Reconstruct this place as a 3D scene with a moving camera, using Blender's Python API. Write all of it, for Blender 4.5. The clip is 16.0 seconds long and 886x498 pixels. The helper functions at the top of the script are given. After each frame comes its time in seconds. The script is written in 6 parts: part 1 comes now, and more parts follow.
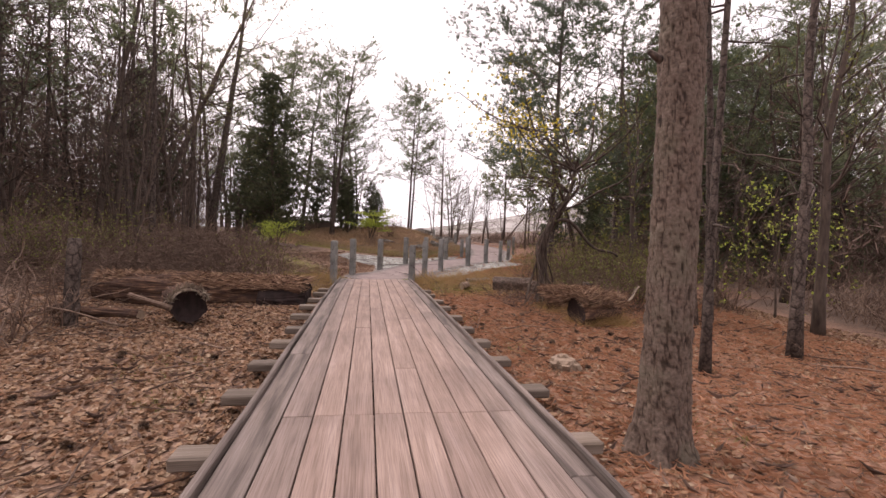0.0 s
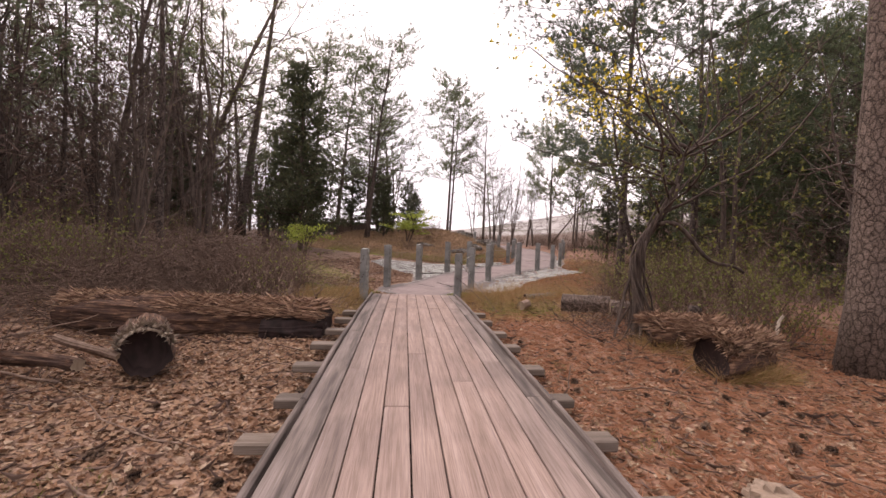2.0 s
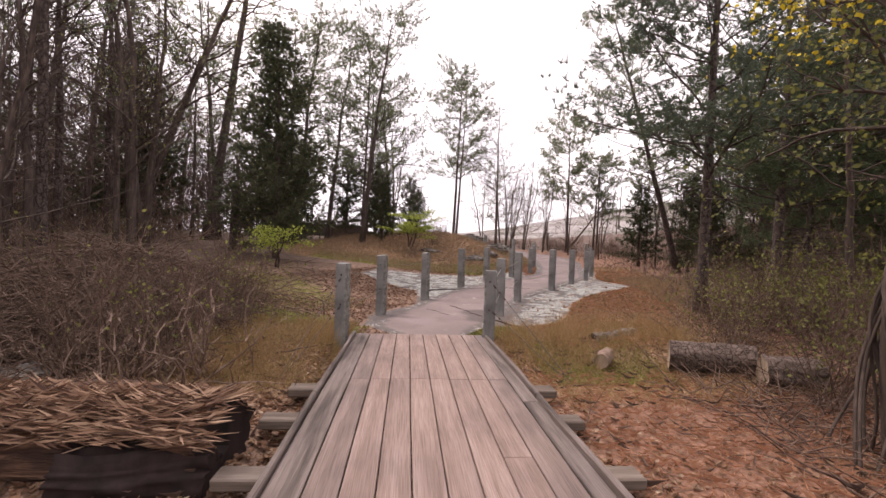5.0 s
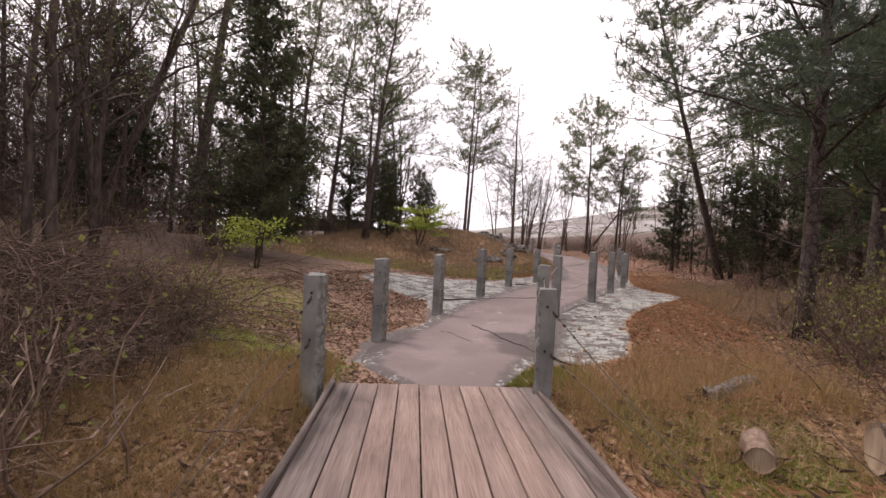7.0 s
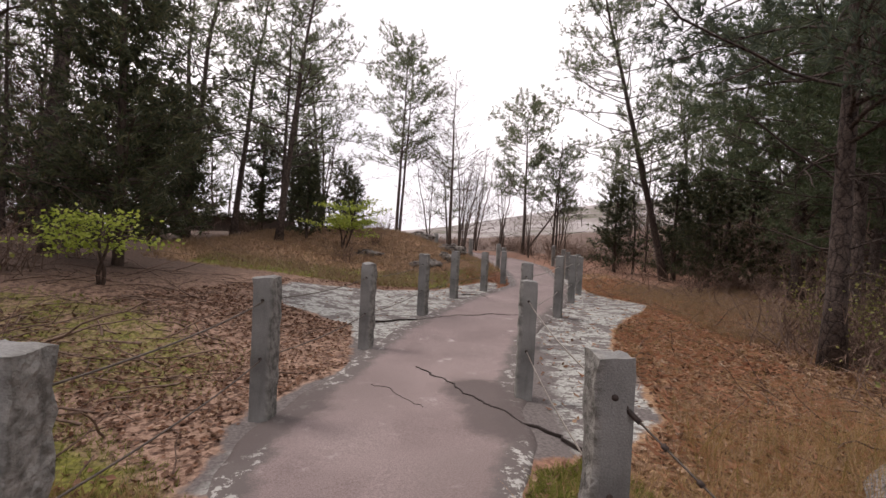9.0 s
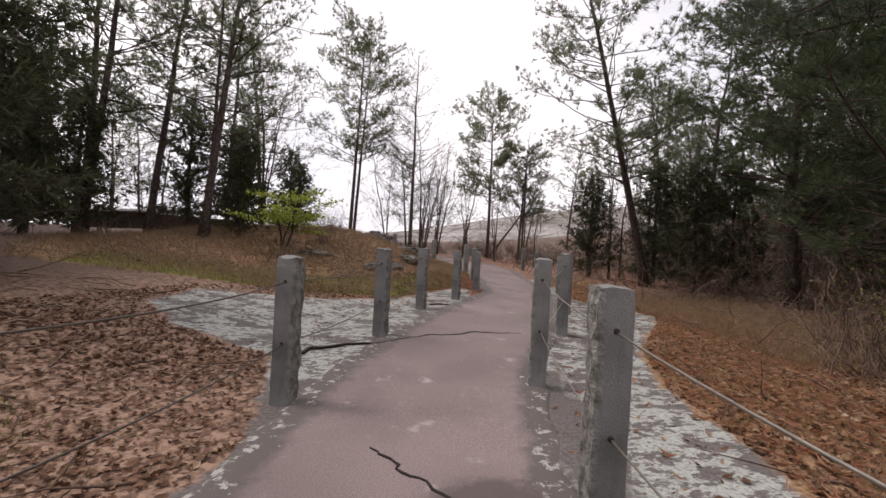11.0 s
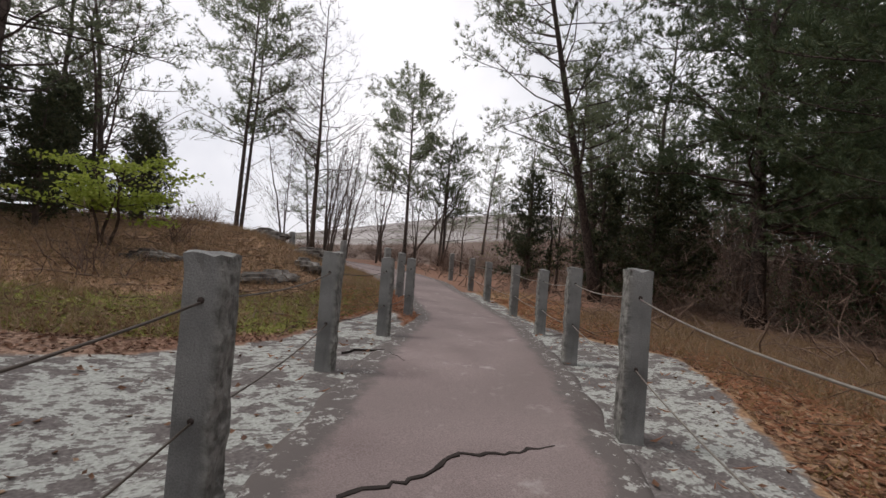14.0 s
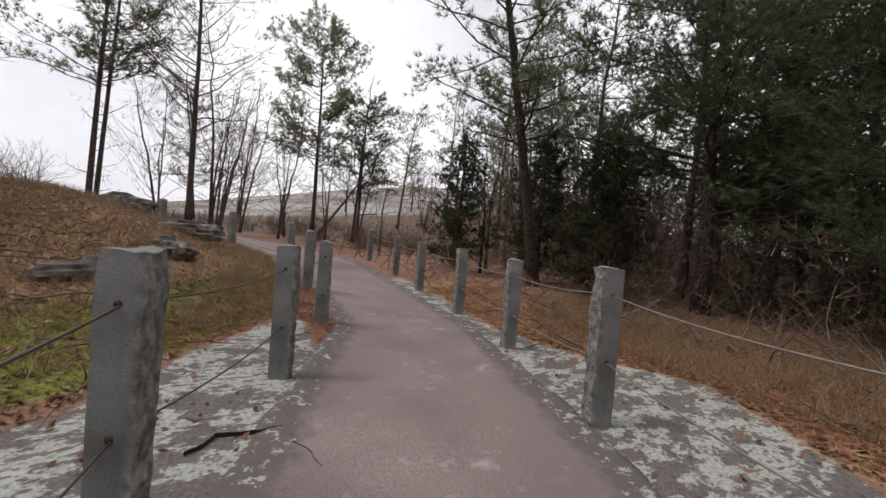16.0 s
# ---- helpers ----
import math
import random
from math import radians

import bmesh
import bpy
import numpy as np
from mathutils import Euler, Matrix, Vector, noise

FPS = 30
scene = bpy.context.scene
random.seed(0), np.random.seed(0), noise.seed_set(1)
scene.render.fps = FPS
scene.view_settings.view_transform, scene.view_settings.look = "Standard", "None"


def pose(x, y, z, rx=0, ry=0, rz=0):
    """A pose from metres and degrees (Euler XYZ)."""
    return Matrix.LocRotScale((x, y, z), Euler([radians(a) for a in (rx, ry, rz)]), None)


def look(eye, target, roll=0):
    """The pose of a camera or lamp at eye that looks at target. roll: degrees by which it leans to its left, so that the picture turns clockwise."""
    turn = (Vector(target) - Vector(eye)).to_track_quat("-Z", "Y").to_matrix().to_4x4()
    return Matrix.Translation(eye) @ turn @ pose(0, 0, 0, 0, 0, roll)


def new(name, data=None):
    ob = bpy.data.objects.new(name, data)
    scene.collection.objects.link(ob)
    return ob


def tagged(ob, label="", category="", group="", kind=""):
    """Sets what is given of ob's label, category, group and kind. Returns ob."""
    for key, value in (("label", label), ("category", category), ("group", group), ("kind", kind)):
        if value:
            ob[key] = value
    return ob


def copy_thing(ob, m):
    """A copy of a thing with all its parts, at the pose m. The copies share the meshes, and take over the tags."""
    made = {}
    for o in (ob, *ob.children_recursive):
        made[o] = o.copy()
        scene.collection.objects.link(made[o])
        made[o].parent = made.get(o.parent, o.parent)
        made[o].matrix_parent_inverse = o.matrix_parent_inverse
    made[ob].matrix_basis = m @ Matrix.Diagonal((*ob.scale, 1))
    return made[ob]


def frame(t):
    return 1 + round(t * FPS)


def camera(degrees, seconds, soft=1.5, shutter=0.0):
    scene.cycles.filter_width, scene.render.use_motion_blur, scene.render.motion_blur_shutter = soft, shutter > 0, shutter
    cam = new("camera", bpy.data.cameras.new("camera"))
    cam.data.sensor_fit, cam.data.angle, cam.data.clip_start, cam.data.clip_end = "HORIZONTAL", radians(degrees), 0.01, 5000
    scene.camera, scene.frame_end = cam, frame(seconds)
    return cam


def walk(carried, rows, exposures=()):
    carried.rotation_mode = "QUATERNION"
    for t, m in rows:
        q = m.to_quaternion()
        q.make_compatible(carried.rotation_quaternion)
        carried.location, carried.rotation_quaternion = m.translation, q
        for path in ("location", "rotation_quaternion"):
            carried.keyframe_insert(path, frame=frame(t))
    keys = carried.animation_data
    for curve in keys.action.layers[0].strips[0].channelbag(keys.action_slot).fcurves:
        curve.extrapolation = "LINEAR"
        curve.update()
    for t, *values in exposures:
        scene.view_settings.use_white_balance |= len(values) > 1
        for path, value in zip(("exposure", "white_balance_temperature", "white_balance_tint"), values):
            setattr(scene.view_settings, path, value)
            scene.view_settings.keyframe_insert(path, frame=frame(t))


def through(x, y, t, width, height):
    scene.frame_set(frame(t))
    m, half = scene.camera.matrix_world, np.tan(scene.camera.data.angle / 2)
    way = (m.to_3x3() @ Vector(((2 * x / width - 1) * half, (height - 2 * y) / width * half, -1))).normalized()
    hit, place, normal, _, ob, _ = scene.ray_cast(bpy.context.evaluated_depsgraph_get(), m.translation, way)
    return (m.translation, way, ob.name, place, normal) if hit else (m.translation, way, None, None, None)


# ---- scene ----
cam = camera(89.3, 16.0)
METRES, EYE, TILT, LEAN, TURN = 21.7, 1.5, 0.0, 0.0, -9.8
PATH = [
    (0, (-0.059, 0.124, 1.467), (0.279, 2.095, 1.416), 2.2),
    (0.5, (-0.079, 0.779, 1.512), (0.249, 2.751, 1.463), 2.3),
    (1, (-0.048, 1.432, 1.555), (0.244, 3.41, 1.506), 2.3),
    (1.5, (-0.038, 2.05, 1.588), (0.198, 4.035, 1.543), 2.2),
    (2, (-0.053, 2.659, 1.598), (0.123, 4.651, 1.545), 2.1),
    (2.5, (-0.038, 3.294, 1.661), (0.135, 5.286, 1.601), 2.1),
    (3, (-0.073, 3.951, 1.709), (0.114, 5.941, 1.649), 2.2),
    (3.5, (-0.041, 4.668, 1.705), (0.15, 6.658, 1.655), 2.1),
    (4, (-0.058, 5.374, 1.712), (0.128, 7.364, 1.66), 2.1),
    (4.5, (-0.054, 6.112, 1.657), (0.129, 8.103, 1.61), 2.3),
    (5, (-0.043, 6.79, 1.658), (0.125, 8.783, 1.619), 2.1),
    (5.2, (-0.068, 7.047, 1.7), (0.097, 9.04, 1.663), 2.0),
    (7.3, (-0.066, 9.874, 1.666), (0.071, 11.868, 1.61), 3.1),
    (7.5, (-0.094, 10.174, 1.677), (0.081, 12.165, 1.619), 2.7),
    (8, (-0.033, 10.811, 1.696), (0.275, 12.787, 1.646), 2.3),
    (8.5, (0.026, 11.468, 1.695), (0.429, 13.426, 1.662), 2.9),
    (9, (0.104, 12.114, 1.681), (0.548, 14.064, 1.647), 2.8),
    (11.5, (0.674, 15.462, 1.418), (1.378, 17.334, 1.439), 3.5),
    (12, (0.808, 16.223, 1.466), (1.592, 18.062, 1.507), 3.7),
    (12.5, (0.969, 16.884, 1.465), (1.815, 18.696, 1.526), 3.8),
    (13, (1.185, 17.539, 1.502), (2.095, 19.319, 1.569), 4.3),
    (13.5, (1.411, 18.195, 1.497), (2.364, 19.952, 1.557), 4.3),
    (14, (1.645, 18.769, 1.452), (2.649, 20.499, 1.499), 4.2),
    (14.5, (1.885, 19.365, 1.487), (2.97, 21.044, 1.516), 4.3),
    (15, (2.17, 20.021, 1.524), (3.347, 21.638, 1.536), 4.2),
    (15.5, (2.485, 20.613, 1.539), (3.755, 22.158, 1.527), 4.1),
    (16, (2.743, 21.243, 1.585), (4.075, 22.734, 1.544), 4.8),
]
EXPOSURES = [(0, 0.68, 7150, 26), (3.5, 0.8, 7100, 26), (8, 0.42, 6900, 22), (11.5, 0.16, 6700, 18), (14, -0.03, 6550, 14), (16, 0.05, 6600, 14)]
walk(cam, [(t, look(eye, target, roll)) for t, eye, target, roll in PATH], EXPOSURES)


# ---- world, light ----
world = bpy.data.worlds.new("sky")
scene.world = world
world.use_nodes = True
wn = world.node_tree.nodes
wl = world.node_tree.links
bg = wn["Background"]
sky = wn.new("ShaderNodeTexSky")
sky.sky_type = "NISHITA"
sky.sun_disc = False
sky.sun_elevation, sky.sun_rotation = radians(56), radians(300)
sky.dust_density = 3.0
hs = wn.new("ShaderNodeHueSaturation")
hs.inputs["Saturation"].default_value = 0.12
wl.new(sky.outputs[0], hs.inputs["Color"])
cloud = wn.new("ShaderNodeTexNoise")
cloud.inputs["Scale"].default_value = 2.2
cloud.inputs["Detail"].default_value = 6
cr = wn.new("ShaderNodeValToRGB")
cr.color_ramp.elements[0].position, cr.color_ramp.elements[0].color = 0.35, (5.6, 5.8, 6.2, 1)
cr.color_ramp.elements[1].position, cr.color_ramp.elements[1].color = 0.62, (8.6, 8.6, 8.7, 1)
wl.new(cloud.outputs["Fac"], cr.inputs["Fac"])
mx = wn.new("ShaderNodeMix")
mx.data_type = "RGBA"
mx.inputs[0].default_value = 0.8
wl.new(hs.outputs[0], mx.inputs[6])
wl.new(cr.outputs[0], mx.inputs[7])
wl.new(mx.outputs[2], bg.inputs["Color"])
bg.inputs["Strength"].default_value = 0.15

sun = new("sun", bpy.data.lights.new("sun", "SUN"))
sun.data.energy, sun.data.angle, sun.data.color = 1.5, radians(16), (1.0, 0.96, 0.9)
sun.matrix_world = look((0, 0, 30), (14, -8, 6))


# ---- materials ----
def material(name, rough=0.8):
    m = bpy.data.materials.new(name)
    m.use_nodes = True
    nt = m.node_tree
    b = nt.nodes["Principled BSDF"]
    b.inputs["Roughness"].default_value = rough
    b.inputs["Specular IOR Level"].default_value = 0.3
    return m, nt, b


def noise_node(nt, scale, detail=4, vec=None, stretch=None, kind="ShaderNodeTexNoise"):
    n = nt.nodes.new(kind)
    n.inputs["Scale"].default_value = scale
    if "Detail" in n.inputs:
        n.inputs["Detail"].default_value = detail
    if vec is None:
        vec = nt.nodes.new("ShaderNodeTexCoord").outputs["Object"]
    if stretch:
        mp = nt.nodes.new("ShaderNodeMapping")
        mp.inputs["Scale"].default_value = stretch
        nt.links.new(vec, mp.inputs["Vector"])
        vec = mp.outputs[0]
    nt.links.new(vec, n.inputs["Vector"])
    return n


def ramp(nt, fac, stops):
    r = nt.nodes.new("ShaderNodeValToRGB")
    el = r.color_ramp.elements
    while len(el) < len(stops):
        el.new(0.5)
    for e, (p, c) in zip(el, stops):
        e.position, e.color = p, (*c, 1)
    nt.links.new(fac, r.inputs["Fac"])
    return r.outputs["Color"]


def mix(nt, fac, a, b, blend="MIX"):
    m = nt.nodes.new("ShaderNodeMix")
    m.data_type, m.blend_type = "RGBA", blend
    for sock, val in ((m.inputs[0], fac), (m.inputs[6], a), (m.inputs[7], b)):
        if isinstance(val, (int, float)):
            sock.default_value = val
        elif isinstance(val, tuple):
            sock.default_value = (*val, 1)
        else:
            nt.links.new(val, sock)
    return m.outputs[2]


def bump(nt, b, height, strength=0.5, dist=0.01):
    n = nt.nodes.new("ShaderNodeBump")
    n.inputs["Strength"].default_value, n.inputs["Distance"].default_value = strength, dist
    nt.links.new(height, n.inputs["Height"])
    nt.links.new(n.outputs[0], b.inputs["Normal"])


def rnd(nt, island=False):
    if island:
        return nt.nodes.new("ShaderNodeNewGeometry").outputs["Random Per Island"]
    return nt.nodes.new("ShaderNodeObjectInfo").outputs["Random"]


def attr(nt, name):
    a = nt.nodes.new("ShaderNodeAttribute")
    a.attribute_name = name
    return a.outputs["Fac"]


def wood_mat(name, stops, axis=(14, 0.8, 14), fine=(160, 3, 160), rough=0.75, vary=0.35):
    m, nt, b = material(name, rough)
    vec = nt.nodes.new("ShaderNodeTexCoord").outputs["Object"]
    add = nt.nodes.new("ShaderNodeVectorMath")
    add.operation = "ADD"
    sc = nt.nodes.new("ShaderNodeMath")
    sc.operation = "MULTIPLY"
    sc.inputs[1].default_value = 37.0
    nt.links.new(rnd(nt), sc.inputs[0])
    nt.links.new(vec, add.inputs[0])
    nt.links.new(sc.outputs[0], add.inputs[1])
    vec = add.outputs[0]
    n1 = noise_node(nt, 1.0, 5, vec, axis)
    n2 = noise_node(nt, 1.0, 3, vec, fine)
    n3 = noise_node(nt, 1.3, 4, vec)
    c = ramp(nt, n1.outputs["Fac"], stops)
    g = ramp(nt, n2.outputs["Fac"], [(0.3, (0.5, 0.48, 0.46)), (0.6, (1, 1, 1))])
    c = mix(nt, 0.75, c, g, "MULTIPLY")
    tone = ramp(nt, rnd(nt), [(0, (1 - vary, 1 - vary, 1 - vary)), (1, (1, 1, 1))])
    c = mix(nt, 1.0, c, tone, "MULTIPLY")
    st = ramp(nt, n3.outputs["Fac"], [(0.35, (0.72, 0.72, 0.74)), (0.6, (1, 1, 1))])
    c = mix(nt, 0.8, c, st, "MULTIPLY")
    nt.links.new(c, b.inputs["Base Color"])
    bump(nt, b, n2.outputs["Fac"], 0.6, 0.004)
    return m


PLANK = wood_mat("deck_wood", [(0.3, (0.26, 0.185, 0.155)), (0.55, (0.345, 0.25, 0.215)), (0.75, (0.41, 0.31, 0.275))], vary=0.09)
AGED = wood_mat("aged_deck_wood", [(0.3, (0.2, 0.15, 0.13)), (0.55, (0.28, 0.212, 0.187)), (0.75, (0.345, 0.272, 0.243))], vary=0.09)
EDGE = wood_mat("edge_wood", [(0.36, (0.085, 0.068, 0.06)), (0.52, (0.2, 0.16, 0.143)), (0.75, (0.29, 0.237, 0.218))], vary=0.15)
TIE = wood_mat("tie_wood", [(0.3, (0.15, 0.115, 0.09)), (0.6, (0.25, 0.2, 0.165)), (0.8, (0.31, 0.27, 0.23))], axis=(0.8, 14, 14), fine=(3, 160, 160))


def bark_mat(name, dark, light, scale=9.0, plate=True, rough=0.9):
    m, nt, b = material(name, rough)
    if plate:
        crd = nt.nodes.new("ShaderNodeTexCoord").outputs["Object"]
        wob = noise_node(nt, 6, 4, crd)
        off = nt.nodes.new("ShaderNodeVectorMath")
        off.operation = "MULTIPLY_ADD"
        off.inputs[1].default_value = (0.09, 0.09, 0.16)
        nt.links.new(wob.outputs["Color"], off.inputs[0])
        nt.links.new(crd, off.inputs[2])
        v = noise_node(nt, scale, 2, off.outputs[0], (1, 1, 0.6), "ShaderNodeTexVoronoi")
        v.feature = "DISTANCE_TO_EDGE"
        edge = v.outputs["Distance"]
        n = noise_node(nt, scale * 4, 6)
        c = ramp(nt, n.outputs["Fac"], [(0.3, dark), (0.7, light)])
        e = ramp(nt, edge, [(0.0, (0.22, 0.19, 0.18)), (0.05, (0.75, 0.74, 0.73)), (0.12, (1, 1, 1))])
        c = mix(nt, 1.0, c, e, "MULTIPLY")
        h = mix(nt, 0.5, e, n.outputs["Color"], "MULTIPLY")
        bump(nt, b, h, 0.9, 0.02)
    else:
        n = noise_node(nt, scale, 6, None, (1, 1, 0.25))
        c = ramp(nt, n.outputs["Fac"], [(0.3, dark), (0.7, light)])
        bump(nt, b, n.outputs["Fac"], 0.6, 0.01)
    t = ramp(nt, rnd(nt), [(0, (0.75, 0.74, 0.74)), (1, (1, 1, 1))])
    nt.links.new(mix(nt, 1.0, c, t, "MULTIPLY"), b.inputs["Base Color"])
    return m


PINE_BARK = bark_mat("pine_bark", (0.08, 0.06, 0.05), (0.24, 0.18, 0.15), 14)


def plate_bark():
    m, nt, b = material("plated_pine_bark", 0.9)
    n = noise_node(nt, 38, 6)
    n2 = noise_node(nt, 3.5, 5)
    c = ramp(nt, n.outputs["Fac"], [(0.3, (0.065, 0.047, 0.038)), (0.7, (0.165, 0.12, 0.097))])
    c = mix(nt, ramp(nt, n2.outputs["Fac"], [(0.5, (0, 0, 0)), (0.7, (0.5, 0.5, 0.5))]), c, (0.14, 0.13, 0.095))
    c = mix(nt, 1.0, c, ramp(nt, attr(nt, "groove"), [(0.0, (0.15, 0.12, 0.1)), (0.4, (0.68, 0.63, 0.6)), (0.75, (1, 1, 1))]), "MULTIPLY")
    nt.links.new(c, b.inputs["Base Color"])
    bump(nt, b, n.outputs["Fac"], 0.7, 0.008)
    return m


BIG_BARK = plate_bark()
PINE_BARK_FAR = bark_mat("pine_bark_dark", (0.055, 0.042, 0.036), (0.15, 0.115, 0.1), 9)
BARK = bark_mat("grey_bark", (0.045, 0.032, 0.026), (0.13, 0.097, 0.08), 14, False)
TWIG = bark_mat("twig_bark", (0.07, 0.043, 0.032), (0.18, 0.12, 0.09), 20, False)
MIDTWIG = bark_mat("dry_brush_bark", (0.12, 0.076, 0.056), (0.28, 0.2, 0.155), 20, False)
PALETWIG = bark_mat("pale_twig", (0.25, 0.2, 0.16), (0.42, 0.35, 0.28), 20, False)
def rotten_mat():
    m, nt, b = material("rotten_wood", 0.95)
    n1 = noise_node(nt, 1.0, 8, None, (2.4, 30, 30))
    n2 = noise_node(nt, 5, 6)
    c = ramp(nt, n1.outputs["Fac"], [(0.35, (0.03, 0.018, 0.014)), (0.52, (0.11, 0.06, 0.04)), (0.7, (0.26, 0.155, 0.1))])
    c = mix(nt, ramp(nt, n2.outputs["Fac"], [(0.42, (0, 0, 0)), (0.6, (0.8, 0.8, 0.8))]), c, (0.06, 0.035, 0.028))
    nt.links.new(c, b.inputs["Base Color"])
    bump(nt, b, n1.outputs["Fac"], 1.0, 0.04)
    return m


LOGWOOD = rotten_mat()
# near black: char, and shade inside hollows put into the colour
CHAR_SHADE = bark_mat("char_and_hollow_shade", (0.015, 0.01, 0.009), (0.05, 0.03, 0.028), 8, False)


def leaf_mat(name, colours, rough=0.6, through=0.45, island=True):
    m, nt, b = material(name, rough)
    stops = [(i / max(1, len(colours) - 1), c) for i, c in enumerate(colours)]
    c = ramp(nt, rnd(nt, island), stops)
    t = ramp(nt, rnd(nt), [(0, (0.72, 0.74, 0.72)), (1, (1, 1, 1))])
    c = mix(nt, 1.0, c, t, "MULTIPLY")
    nt.links.new(c, b.inputs["Base Color"])
    if through:
        tr = nt.nodes.new("ShaderNodeBsdfTranslucent")
        nt.links.new(c, tr.inputs["Color"])
        ms = nt.nodes.new("ShaderNodeMixShader")
        ms.inputs[0].default_value = through
        nt.links.new(b.outputs[0], ms.inputs[1])
        nt.links.new(tr.outputs[0], ms.inputs[2])
        nt.links.new(ms.outputs[0], nt.nodes["Material Output"].inputs["Surface"])
    return m


NEEDLE = leaf_mat("pine_needles", [(0.1, 0.12, 0.075), (0.15, 0.175, 0.105), (0.19, 0.215, 0.13), (0.22, 0.235, 0.13)], through=0.55)
NEEDLE_BLUE = leaf_mat("grey_green_needles", [(0.085, 0.115, 0.085), (0.115, 0.145, 0.105), (0.14, 0.16, 0.1)], through=0.45)
NEEDLE_DARK = leaf_mat("dark_needles", [(0.07, 0.1, 0.055), (0.095, 0.13, 0.068), (0.145, 0.17, 0.08)], through=0.3)
CEDAR = leaf_mat("cedar_foliage", [(0.045, 0.055, 0.033), (0.075, 0.088, 0.048), (0.12, 0.12, 0.06)])
SPRING = leaf_mat("spring_leaves", [(0.27, 0.34, 0.05), (0.38, 0.46, 0.08), (0.46, 0.52, 0.12)], through=0.5)
OLIVE = leaf_mat("olive_leaves", [(0.12, 0.125, 0.04), (0.19, 0.19, 0.06), (0.28, 0.28, 0.08)], through=0.45)
YELLOW = leaf_mat("yellow_blossom", [(0.65, 0.5, 0.03), (0.8, 0.62, 0.05)], through=0.3)
DEAD = leaf_mat("dead_leaves", [(0.12, 0.058, 0.035), (0.27, 0.14, 0.08), (0.37, 0.21, 0.13), (0.44, 0.29, 0.19), (0.2, 0.1, 0.06), (0.55, 0.41, 0.3)], 0.7, 0.12)
# darker leaf tones than DEAD, for the litter around the footpath
DARKLEAF = leaf_mat("darker_dead_leaves", [(0.09, 0.042, 0.026), (0.17, 0.085, 0.05), (0.27, 0.14, 0.085), (0.12, 0.06, 0.036), (0.21, 0.115, 0.07), (0.42, 0.29, 0.2)], 0.7, 0.12)
STRAW = leaf_mat("pine_straw", [(0.38, 0.18, 0.105), (0.52, 0.28, 0.175), (0.44, 0.235, 0.145)], 0.7, 0.1)
DRYGRASS = leaf_mat("dry_grass", [(0.36, 0.2, 0.1), (0.46, 0.3, 0.16), (0.34, 0.22, 0.09), (0.24, 0.2, 0.06)], 0.7, 0.3)
PALEGRASS = leaf_mat("bleached_grass", [(0.5, 0.34, 0.18), (0.58, 0.42, 0.24), (0.4, 0.33, 0.12)], 0.7, 0.3)
REDGRASS = leaf_mat("rust_grass", [(0.3, 0.185, 0.12), (0.42, 0.285, 0.19), (0.36, 0.27, 0.17)], 0.7, 0.3)
GREENGRASS = leaf_mat("green_grass", [(0.14, 0.16, 0.035), (0.22, 0.24, 0.05), (0.3, 0.31, 0.07)], 0.7, 0.3)
TWIGSTUFF = leaf_mat("bare_twigs", [(0.07, 0.042, 0.033), (0.125, 0.08, 0.063), (0.18, 0.12, 0.098)], 0.8, 0.0)
BRUSHSTUFF = leaf_mat("brown_brush", [(0.1, 0.062, 0.046), (0.18, 0.12, 0.093), (0.27, 0.19, 0.15)], 0.8, 0.0)


